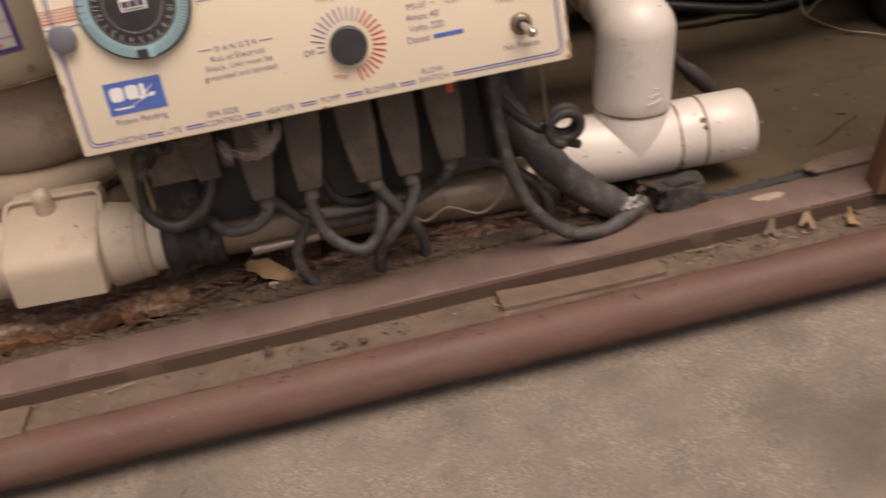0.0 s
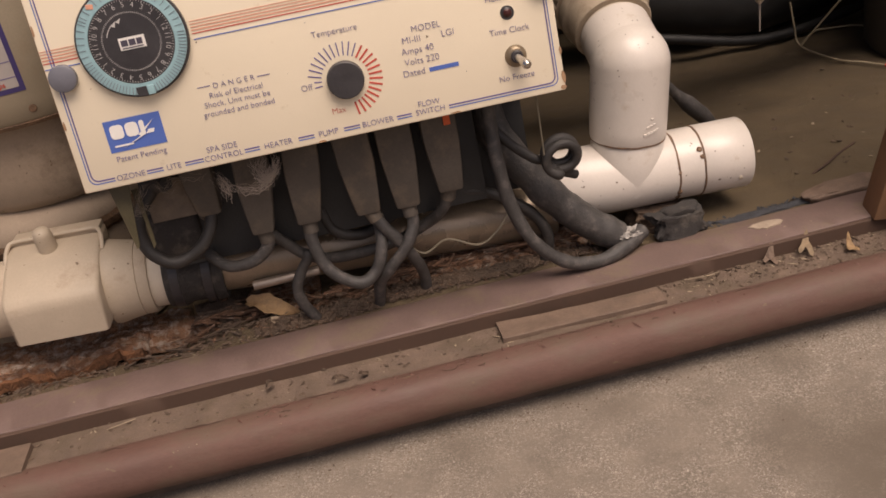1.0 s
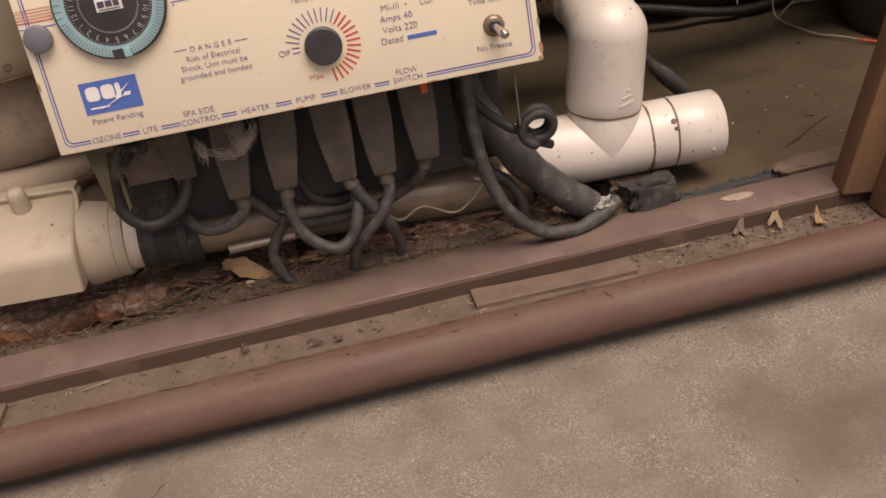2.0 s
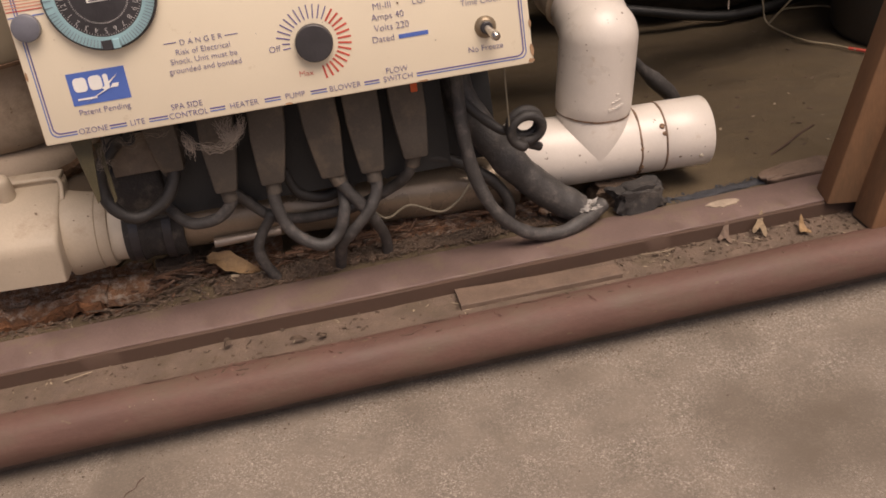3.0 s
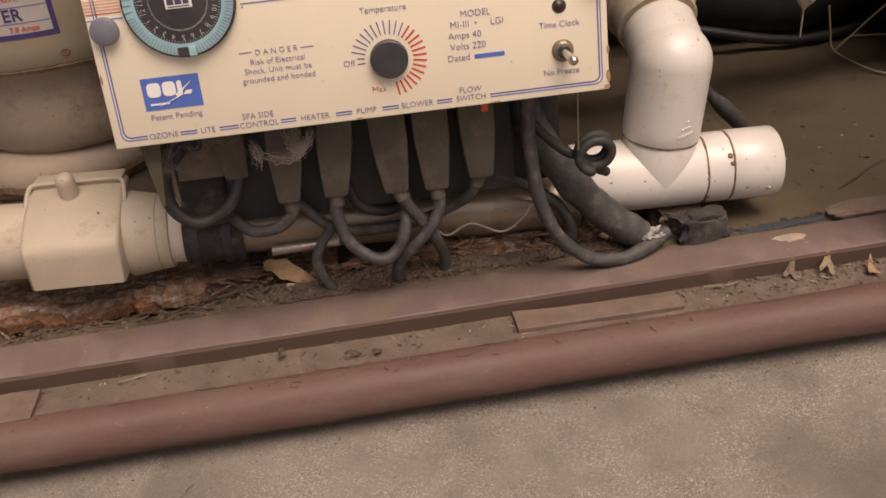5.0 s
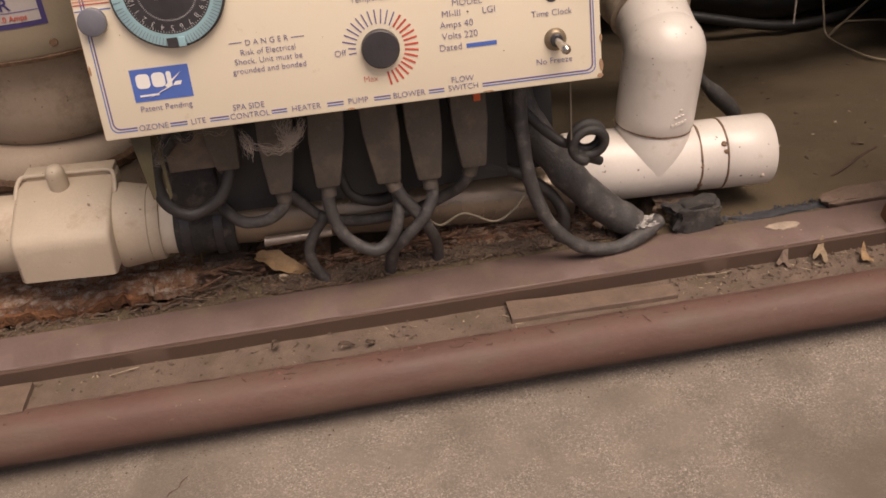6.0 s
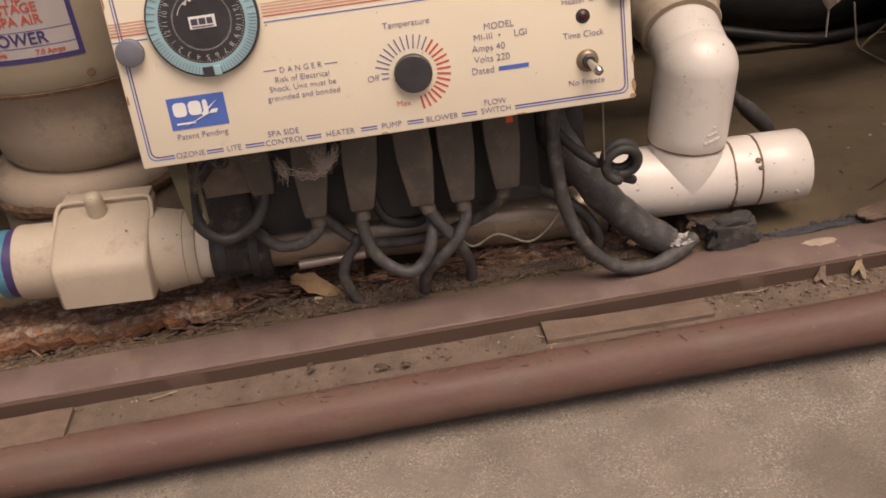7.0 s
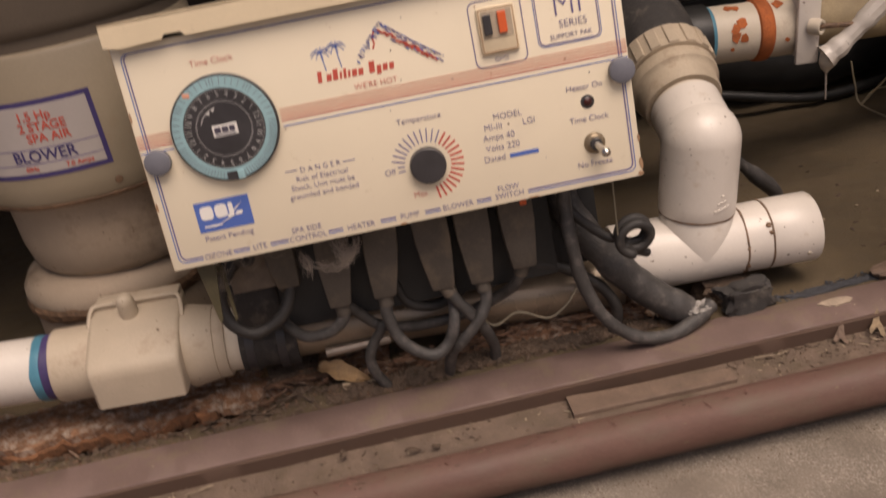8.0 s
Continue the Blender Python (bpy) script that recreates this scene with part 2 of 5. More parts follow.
M_WIRE = material("bare_wire", (0.4, 0.33, 0.22), 0.5, spread=0.2)


# ---- building helpers ----
def part(name, bm, mat, parent=None, label="", smooth=None):
    """One mesh object from a bmesh, under a thing or a part. smooth: the angle above which an edge stays sharp."""
    me = bpy.data.meshes.new(name)
    bmesh.ops.recalc_face_normals(bm, faces=bm.faces)
    if smooth:
        for f in bm.faces:
            f.smooth = True
        for e in bm.edges:
            e.smooth = len(e.link_faces) == 2 and e.calc_face_angle(0) < radians(smooth)
    bm.to_mesh(me)
    bm.free()
    me.materials.append(mat)
    ob = new(name, me)
    if parent:
        ob.parent = parent
    if label:
        ob["label"] = label
    return ob


def thing(name, m, label, category, group="", kind=""):
    ob = new(name)
    ob.matrix_world = m
    return tagged(ob, label, category, group, kind)


def put(bm, m):
    bmesh.ops.transform(bm, matrix=m, verts=bm.verts)
    return bm


def merged(*several):
    """One bmesh from several."""
    out = bmesh.new()
    for b in several:
        me = bpy.data.meshes.new("tmp")
        b.to_mesh(me)
        b.free()
        out.from_mesh(me)
        bpy.data.meshes.remove(me)
    return out


def block(x0, x1, y0, y1, z0, z1, bevel=0.0, seg=2, cuts=0):
    bm = bmesh.new()
    bmesh.ops.create_cube(bm, size=1)
    put(bm, Matrix.Translation(((x0 + x1) / 2, (y0 + y1) / 2, (z0 + z1) / 2)) @ Matrix.Diagonal((x1 - x0, y1 - y0, z1 - z0, 1)))
    if bevel:
        bmesh.ops.bevel(bm, geom=bm.edges[:], offset=bevel, segments=seg, profile=0.5, affect="EDGES")
    if cuts:
        bmesh.ops.subdivide_edges(bm, edges=bm.edges[:], cuts=cuts, use_grid_fill=True)
    return bm


def lathe(profile, seg=48, closed=False):
    """Revolve (radius, height) pairs round z."""
    bm = bmesh.new()
    rings = []
    for r, z in profile:
        if r < 1e-6:
            rings.append([bm.verts.new((0, 0, z))])
        else:
            rings.append([bm.verts.new((r * math.cos(a), r * math.sin(a), z)) for a in (2 * math.pi * i / seg for i in range(seg))])
    pairs = list(zip(rings, rings[1:]))
    if closed:
        pairs.append((rings[-1], rings[0]))
    for a, b in pairs:
        for i in range(seg):
            j = (i + 1) % seg
            if len(a) == 1 and len(b) > 1:
                bm.faces.new((a[0], b[i], b[j]))
            elif len(b) == 1 and len(a) > 1:
                bm.faces.new((a[i], a[j], b[0]))
            elif len(a) > 1:
                bm.faces.new((a[i], a[j], b[j], b[i]))
    return bm


def smooth_line(points, steps=8):
    """A Catmull-Rom line through the points."""
    p = [Vector(q) for q in points]
    p = [2 * p[0] - p[1]] + p + [2 * p[-1] - p[-2]]
    out = []
    for a, b, c, d in zip(p, p[1:], p[2:], p[3:]):
        for i in range(steps):
            t = i / steps
            out.append(0.5 * (2 * b + (c - a) * t + (2 * a - 5 * b + 4 * c - d) * t * t + (3 * b - a - 3 * c + d) * t ** 3))
    out.append(p[-2])
    return out


def tube(points, radius, seg=12, steps=8, wobble=0.0, ends=True):
    """A round cord along a smooth line. radius: a number, or one for each control point."""
    line = smooth_line(points, steps) if steps > 1 else [Vector(q) for q in points]
    n = len(line)
    if hasattr(radius, "__len__"):
        rad = [float(np.interp(i / (n - 1) * (len(radius) - 1), range(len(radius)), radius)) for i in range(n)]
    else:
        rad = [radius] * n
    bm = bmesh.new()
    rings = []
    up = None
    for i, c in enumerate(line):
        d = (line[min(i + 1, n - 1)] - line[max(i - 1, 0)]).normalized()
        if up is None:
            up = d.orthogonal().normalized()
        up = (up - d * up.dot(d)).normalized()
        side = d.cross(up)
        r = rad[i] * (1 + wobble * noise.noise(c * 60))
        rings.append([bm.verts.new(c + (up * math.cos(a) + side * math.sin(a)) * r) for a in (2 * math.pi * k / seg for k in range(seg))])
    for a, b in zip(rings, rings[1:]):
        for k in range(seg):
            bm.faces.new((a[k], a[(k + 1) % seg], b[(k + 1) % seg], b[k]))
    if ends:
        bm.faces.new(rings[0])
        bm.faces.new(rings[-1])
    return bm


def along(a, b):
    """The pose at a whose z axis points to b."""
    d = Vector(b) - Vector(a)
    return Matrix.Translation(a) @ d.to_track_quat("Z", "Y").to_matrix().to_4x4()


def uneven(bm, amount, rate=90.0):
    """Shift every corner a little, so that a seam runs unevenly."""
    for v in bm.verts:
        v.co += noise.noise_vector(v.co * rate) * amount
    return bm


def sweep(profile, x0, x1, cuts=60, ragged=0.0, seed=0.0):
    """A (y, z) outline drawn out along x, its edges a little uneven."""
    bm = bmesh.new()
    rings = []
    for i in range(cuts + 1):
        x = x0 + (x1 - x0) * i / cuts
        ring = []
        for k, (y, z) in enumerate(profile):
            w = noise.noise_vector(Vector((x * 14, k * 0.7 + seed, seed))) * ragged
            v = noise.noise_vector(Vector((x * 55, k * 1.3 + seed, 3.0))) * ragged * 0.4
            ring.append(bm.verts.new((x, y + w.y + v.y, z + (w.z + v.z) * (z > 0.001))))
        rings.append(ring)
    for a, b in zip(rings, rings[1:]):
        for k in range(len(profile)):
            j = (k + 1) % len(profile)
            bm.faces.new((a[k], a[j], b[j], b[k]))
    bm.faces.new(rings[0])
    bm.faces.new(rings[-1])
    return bm


def lettering(words, size, u, v, depth, parent, mat, name="lettering", bend=0.0, thick=0.0002, squeeze=1.0, turn=0.0, weight=-0.02):
    """Words centred at (u, v) on a face that looks along -y."""
    cu = bpy.data.curves.new(name, "FONT")
    cu.body, cu.size, cu.align_x, cu.align_y, cu.extrude = words, size, "CENTER", "CENTER", thick
    cu.resolution_u, cu.offset = 3, weight * size
    ob = bpy.data.objects.new("tmp", cu)
    me = bpy.data.meshes.new_from_object(ob)
    bpy.data.objects.remove(ob)
    me.materials.clear()
    me.materials.append(mat)
    out = new(name, me)
    out.parent = parent
    out.matrix_local = pose(u, depth, v, 90, 0, 0) @ pose(0, 0, 0, 0, 0, turn) @ Matrix.Diagonal((squeeze, 1, 1, 1))
    return out


def flat(points, y, thick=0.0004):
    """A thin plate in the x-z plane with the outline given, its face at y."""
    bm = bmesh.new()
    f = bm.faces.new([bm.verts.new((x, y, z)) for x, z in points])
    ext = bmesh.ops.extrude_face_region(bm, geom=[f])
    bmesh.ops.translate(bm, verts=[g for g in ext["geom"] if isinstance(g, bmesh.types.BMVert)], vec=(0, thick, 0))
    return bm


def rect(u0, u1, v0, v1, y, thick=0.0004):
    return flat([(u0, v0), (u1, v0), (u1, v1), (u0, v1)], y, thick)


def rounded(u0, u1, v0, v1, r, n=6):
    pts = []
    for cx, cz, a0 in ((u1 - r, v1 - r, 0), (u0 + r, v1 - r, 90), (u0 + r, v0 + r, 180), (u1 - r, v0 + r, 270)):
        pts += [(cx + r * math.cos(radians(a0 + 90 * i / n)), cz + r * math.sin(radians(a0 + 90 * i / n))) for i in range(n + 1)]
    return pts


def ribbon(points, width, y, close=False, thick=0.0003):
    """A printed line along (u, v) points."""
    bm = bmesh.new()
    pts = [Vector((p[0], 0, p[1])) for p in points]
    if close:
        pts.append(pts[0])
    prev = None
    for i, p in enumerate(pts):
        a, b = pts[max(i - 1, 0)], pts[min(i + 1, len(pts) - 1)]
        if close and i in (0, len(pts) - 1):
            a, b = pts[-2], pts[1]
        d = (b - a).normalized()
        s = Vector((-d.z, 0, d.x)) * width / 2
        cur = [bm.verts.new(p + s + Vector((0, y, 0))), bm.verts.new(p - s + Vector((0, y, 0)))]
        if prev:
            bm.faces.new((prev[0], prev[1], cur[1], cur[0]))
        prev = cur
    ext = bmesh.ops.extrude_face_region(bm, geom=bm.faces[:])
    bmesh.ops.translate(bm, verts=[g for g in ext["geom"] if isinstance(g, bmesh.types.BMVert)], vec=(0, thick, 0))
    return bm


# ---- ground and enclosure ----
FLOOR = -0.014


def sheet(x0, x1, y0, y1, nx, ny, height):
    bm = bmesh.new()
    vs = [[bm.verts.new((x0 + (x1 - x0) * i / nx, y0 + (y1 - y0) * j / ny, height(x0 + (x1 - x0) * i / nx, y0 + (y1 - y0) * j / ny))) for i in range(nx + 1)] for j in range(ny + 1)]
    for a, b in zip(vs, vs[1:]):
        for i in range(nx):
            bm.faces.new((a[i], a[i + 1], b[i + 1], b[i]))
    return bm


def earth_height(x, y):
    left = min(1, max(0, (0.06 - x) / 0.1))
    base = 0.052 - left * 0.026 * min(1, max(0, (y - 0.084 - 0.008 * noise.noise(Vector((x * 30, 5, 0)))) / 0.006)) - 0.012 * min(1, max(0, (y - 0.2) / 0.3))
    base += 0.012 * math.exp(-((y - 0.085) / 0.025) ** 2) * max(0, min(1, (x - 0.02) / 0.1)) * max(0, min(1, (0.56 - x) / 0.1))
    return base + 0.006 * noise.noise(Vector((x * 9, y * 9, 0))) + 0.003 * noise.noise(Vector((x * 40, y * 40, 2)))


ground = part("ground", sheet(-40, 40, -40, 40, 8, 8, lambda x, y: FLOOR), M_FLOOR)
tagged(ground, "worn grey-brown concrete floor with dark stains and painted shade", "floor", kind="structure")
earth = part("ground_inside", sheet(-0.9, 1.5, 0.03, 1.15, 260, 120, earth_height), M_DIRT, smooth=60)
tagged(earth, "dusty brown dirt floor behind the threshold", "ground", kind="structure")
# unseen walls and ceiling, added to block light; stepped low over the blower
for nm, b in (("wall_back", block(-1.0, 1.6, 1.15, 1.2, FLOOR, 1.45)), ("wall_left", block(-1.05, -0.9, 0.06, 1.2, FLOOR, 0.8)), ("wall_right", block(1.5, 1.6, 0.1, 1.15, FLOOR, 1.45)), ("shading_ceiling", merged(block(-1.05, 0.12, 0.06, 1.2, 0.8, 0.84), block(0.12, 0.16, 0.06, 1.2, 0.8, 1.49), block(0.16, 1.6, 0.06, 1.2, 1.45, 1.49)))):
    tagged(part(nm, b, M_WALL), "dark unseen boards added to close and shade the equipment cupboard", "wall", kind="structure")

# ---- threshold, turned two degrees to the control box ----
SILL = pose(0, 0, 0, 0, 0, 2.0)
sill = thing("door_threshold", SILL, "brown painted wooden threshold with rounded front and dirty groove", "threshold")
part("inner_board", sweep([(0.058, FLOOR), (0.058, 0.058), (0.055, 0.06), (0.03, 0.0605), (0.0012, 0.0602), (0.0002, 0.0592), (0.003, FLOOR)], -0.9, 0.95, 200, 0.0009, 1.0), M_SILL, sill, "flat brown board", 40)
# step front: dirt brown, with the shade of an upright face in the colour
part("step_face", sweep([(0.004, 0.036), (0.004, 0.0583), (-0.002, 0.0583), (-0.0033, 0.0572), (-0.0033, 0.036)], -0.9, 0.95, 160, 0.0004, 2.0), M_DIRTSHADE, sill, "dirt-stained edge of the board, painted darker for its shade", 40)
part("groove", sweep([(0.006, FLOOR), (0.006, 0.0428), (-0.014, 0.0428), (-0.03, 0.043), (-0.044, 0.0435), (-0.056, 0.045), (-0.056, FLOOR)], -0.9, 0.95, 220, 0.0014, 4.0), M_GROOVE, sill, "groove full of dust", 40)
nose = [(-0.045, 0.012), (-0.045, 0.0435), (-0.049, 0.0462), (-0.057, 0.0472), (-0.0645, 0.0467), (-0.0715, 0.0445), (-0.0765, 0.0405), (-0.0795, 0.035), (-0.0818, 0.0295), (-0.0829, 0.0245), (-0.083, 0.02), (-0.0821, 0.0145), (-0.0795, 0.0092), (-0.073, 0.0075)]
part("front_rail", sweep(nose, -0.9, 0.95, 300, 0.0007, 9.0), M_RAIL, sill, "red-brown painted rounded nosing", 50)


def strip(x0, x1, ya, yb, yc, yd):
    """A thin loose strip: front and back edge at its first end, then at its second."""
    bm = sweep([(0.0, 0.036), (0.0006, 0.0478), (0.0022, 0.0486), (0.998, 0.0492), (1.0, 0.036)], x0, x1, 40, 0.0, x0 * 7)
    for v in bm.verts:
        t = (v.co.x - x0) / (x1 - x0)
        front, back = ya + (yc - ya) * t, yb + (yd - yb) * t
        w = noise.noise_vector(Vector((v.co.x * 30, v.co.y * 3, x0))) * 0.0012
        v.co.y = (front + v.co.y * 0.001 / 0.0022 if v.co.y < 0.01 else back - (1 - v.co.y) * 0.5) + w.y
        v.co.z += w.z * (v.co.z > 0.04)
    return bm


for ends_at in ((0.333, 0.499, -0.036, -0.004, -0.0405, -0.02), (-0.4, -0.128, -0.055, -0.011, -0.0545, -0.011)):
    part("wood_strip", strip(*ends_at), M_STRIP, sill, "loose bare wood strip in the groove")
# cracks where the old paint lifts along the nosing
random.seed(41)
for x, y, span in ((0.09, -0.052, 0.03), (0.13, -0.05, 0.035), (0.17, -0.053, 0.04), (0.215, -0.056, 0.035), (0.11, -0.061, 0.012), (0.29, -0.05, 0.028), (0.385, -0.052, 0.05), (0.345, -0.055, 0.02), (0.43, -0.057, 0.016), (0.02, -0.05, 0.04), (-0.06, -0.053, 0.03), (0.56, -0.053, 0.035)):
    pts = [(x + span * i / 5, y + 0.0025 * noise.noise(Vector((i * 0.9, x * 90, 0))) - 0.0015 * i / 5, 0.0466 + 0.0005 * random.random()) for i in range(6)]
    part("paint_crack", tube(pts, [0.0002, 0.0006, 0.0009, 0.0005, 0.0008, 0.0002], 6, 4, 0.6), M_DIRTSHADE, sill, "dark lifted edge of old paint", 60)

# ---- post ----
post = thing("door_post", pose(0.7445, 0.03, 0.058, 0, 0, 0), "leaning brown stained wooden door post on the threshold", "post")


def leaning(x0, x1, y0, y1, z0, z1, lean, bevel):
    bm = block(x0, x1, y0, y1, z0, z1, bevel, 2)
    for v in bm.verts:
        v.co.x += lean * (v.co.z - z0)
    return bm


part("post_board", put(leaning(-0.005, 0.09, -0.014, 0.024, 0, 0.56, 0.235, 0.003), pose(0, 0, 0, 0, 0, -12)), M_POST, post, smooth=30)
part("stop_board", leaning(0.018, 0.12, -0.056, -0.018, -0.014, 0.56, 0.235, 0.003), M_POST, post, smooth=30)

# ---- control box ----
PANEL = pose(0, 0, 0.274, -8, 0, 0)
W, H = 0.4305, 0.199
box = thing("control_box", PANEL, "cream enamelled spa control box with dial, knob and switch", "control box")
part("box_body", merged(block(0.012, 0.42, 0.012, 0.02, 0.0, 0.2), block(0.012, 0.42, 0.02, 0.13, 0.012, 0.016), block(0.012, 0.42, 0.02, 0.13, 0.196, 0.2), block(0.012, 0.42, 0.126, 0.13, 0.012, 0.2), block(0.416, 0.42, 0.016, 0.13, 0.0, 0.2)), M_BLACK, box, "dark sheet metal body")
part("side_flange", put(flat([(0.014, 0.005), (0.034, 0.005), (0.0295, -0.03), (0.026, -0.06), (0.0232, -0.063), (0.0185, -0.028)], 0, 0.002), pose(0, 0.018, 0)), M_FLANGE, box, "bent dull side flange")
part("rear_flange", put(flat([(0.03, -0.012), (0.0365, -0.012), (0.0375, -0.066), (0.0345, -0.07), (0.0338, -0.04)], 0, 0.002), pose(-0.001, 0.034, 0)), M_FLANGE, box, "bent olive flange")
# two added black plates stand in for the shade under the box
part("shade_plate", block(0.02, 0.355, 0.1, 0.104, -0.112, 0.014), M_DARK, box, "dark plate added to give the shade behind the plugs")
part("back_shade_plate", block(0.355, 0.41, 0.132, 0.136, -0.118, 0.012), M_DARK, box, "dark plate added to give the shade beside the conduit")
part("lower_bracket", block(0.028, 0.082, 0.08, 0.0845, -0.058, -0.018, 0.001), M_BRACKET, box, "dusty brown bracket strip")
part("mounting_arm", block(0.19, 0.23, 0.13, 1.13, 0.06, 0.1), M_BLACK, box, "dark metal arm to the wall")

# front panel: a shallow tray with rounded edges
pan = block(0, W, 0.0, 0.011, 0, H, 0.0016, 2)
front = part("front_panel", pan, M_CREAM, box, "cream enamelled front panel with printed lettering", 30)
part("panel_edge", merged(rect(0.0, W, -0.0006, 0.0004, 0.004, 0.006), rect(-0.0007, 0.0004, 0.0, H, 0.003, 0.007)), M_EDGE, box, "rust worn panel edge")
lip = flat([(-0.002, 0.2005), (0.012, 0.1975), (0.03, 0.1985), (0.046, 0.199), (0.049, 0.2025), (0.063, 0.2022), (0.066, 0.1985), (0.2, 0.1985), (W + 0.002, 0.1985), (W + 0.002, 0.2185), (-0.002, 0.2185)], -0.009, 0.002)
lip = merged(lip, block(-0.002, W + 0.002, -0.009, 0.13, 0.2165, 0.2185))
part("top_lip", lip, M_CREAM2, box, "chipped folded top lip")

Y = -0.0004


def line(points, width, mat, name="printed_line", close=False):
    return part(name, ribbon(points, width, Y, close), mat, front)


# double border line with gaps for the words along the bottom
gaps = [(0.031, 0.0532), (0.0722, 0.0867), (0.1075, 0.1392), (0.157, 0.1868), (0.2055, 0.2272), (0.2462, 0.2748), (0.2928, 0.323)]
for inset, mat, w in ((0.0095, M_NAVY, 0.0011), (0.0072, M_BLUE, 0.0008)):
    low = 0.0085 if inset > 0.008 else 0.0062
    stops = [0.0305] + [g for p in [(gaps[i][1], gaps[i + 1][0]) for i in range(len(gaps) - 1)] for g in p]
    outline = rounded(inset, W - inset + 0.001, low, 0.1925, 0.006)
    n = len(outline) // 4
    right_up = [outline[i] for i in range(3 * n, 4 * n)]
    left_dn = [outline[i] for i in range(2 * n, 3 * n)]
    line([(0.0285, low)] + left_dn[::-1] + outline[n:2 * n][::-1] + outline[0:n][::-1] + right_up[::-1] + [(0.3247, low)], w, mat)
    for a, b in zip(stops[1::2], stops[2::2]):
        line([(a + 0.003, low), (b - 0.0017, low)], w, mat)

TS = 0.0074
for words, u, v, s in (("OZONE", 0.0422, 0.0075, TS), ("LITE", 0.0798, 0.0075, TS), ("SPA SIDE", 0.1238, 0.0148, TS), ("CONTROL", 0.1236, 0.0072, TS), ("HEATER", 0.1718, 0.0075, TS), ("PUMP", 0.2164, 0.0076, TS), ("BLOWER", 0.2606, 0.0076, TS), ("FLOW", 0.3078, 0.0147, TS), ("SWITCH", 0.308, 0.0077, TS),
                       ("Patent Pending", 0.0562, 0.0232, 0.0076), ("D A N G E R", 0.1483, 0.0675, 0.007), ("Risk of Electrical", 0.1483, 0.0597, 0.0073), ("Shock, Unit must be", 0.1475, 0.0523, 0.0073), ("grounded and bonded", 0.1472, 0.0447, 0.0073),
                       ("Temperature", 0.2408, 0.0911, 0.0078), ("MODEL", 0.3176, 0.079, 0.0082), ("MI-III", 0.3035, 0.0705, 0.0084), ("LGI", 0.3355, 0.0703, 0.0084), ("Amps 40", 0.3072, 0.0615, 0.0084), ("Volts 220", 0.3093, 0.0522, 0.0084), ("Dated", 0.3005, 0.0428, 0.0084),
                       ("Time Clock", 0.3885, 0.0613, 0.0078), ("No Freeze", 0.3885, 0.0206, 0.0078), ("Heater On", 0.388, 0.0898, 0.0078), ("GFCI", 0.3212, 0.1277, 0.006), ("SERIES", 0.3865, 0.1462, 0.0095), ("SUPPORT PAK", 0.3835, 0.1362, 0.0062)):
    lettering(words, s * 0.96, u, v, Y, front, M_NAVY, squeeze=0.99)
for words, u, v, s in (("Off", 0.207, 0.049, 0.0076), ("Max", 0.2297, 0.0245, 0.0074), ("Time Clock", 0.0792, 0.1738, 0.0078), ("WE'RE HOT", 0.211, 0.1283, 0.0072)):
    lettering(words, s, u, v, Y, front, M_RED if words != "Off" else M_NAVY)
line([(0.1172, 0.0683), (0.128, 0.0683)], 0.0006, M_NAVY)
line([(0.1685, 0.0675), (0.1795, 0.0675)], 0.0006, M_NAVY)
part("date_bar", rect(0.314, 0.34, 0.0407, 0.0443, Y), M_BLUE, front)
# stripes that run behind the dial
for i, (v, w, mat) in enumerate(((0.1228, 0.0007, M_SALMON), (0.1205, 0.0008, M_SALMON), (0.118, 0.001, M_SALMON), (0.1155, 0.0012, M_SALMON), (0.1128, 0.0009, M_RED), (0.108, 0.0008, M_BLUE))):
    line([(0.001, v), (0.03, v)], w, mat, "printed_stripe")
    line([(0.1255, v), (W - 0.001, v)], w, mat, "printed_stripe")

# maker's plate: plain shapes only
logo = part("maker_plate", rect(0.0322, 0.0805, 0.0295, 0.0568, Y), M_BLUE, front, "blue printed plate with white shapes")
for u0, u1 in ((0.0362, 0.0475), (0.0492, 0.0600), (0.0615, 0.0655)):
    part("white_shape", flat(rounded(u0, u1, 0.0405, 0.0525, 0.0018 if u1 - u0 < 0.006 else 0.0035), Y - 0.0004), M_WHITE, front)
part("white_shape", flat([(0.0655, 0.0405), (0.072, 0.0405), (0.0735, 0.0437), (0.0682, 0.0437)], Y - 0.0004), M_WHITE, front)
part("white_flash", flat([(0.044, 0.032), (0.0605, 0.0395), (0.0588, 0.0412), (0.0745, 0.0518), (0.064, 0.0425), (0.0655, 0.0405)], Y - 0.0008), M_WHITE, front)
part("white_bar", rect(0.037, 0.053, 0.0337, 0.0352, Y - 0.0004), M_WHITE, front)

# picture of a mountain and palms, with a red scroll of plain shapes
random.seed(5)
for (ua, va), (ub, vb), count in (((0.2, 0.154), (0.2225, 0.1785), 10), ((0.2225, 0.1785), (0.25, 0.1565), 14), ((0.25, 0.1565), (0.272, 0.1405), 12)):
    for i in range(count):
        t = (i + random.random() * 0.6) / count
        u, v = ua + (ub - ua) * t, va + (vb - va) * t
        for k in range(2):
            d = random.uniform(0.0, 0.008) * k
            q = random.uniform(0.0012, 0.0026)
            part("mountain_stroke", ribbon([(u - d * 0.3, v - d), (u - d * 0.3 + q * 0.7, v - d - q * 0.5), (u - d * 0.3 + q, v - d - q * 1.3)], random.uniform(0.0006, 0.0011), Y - 0.0004), random.choice((M_BLUE, M_NAVY, M_NAVY)), front)
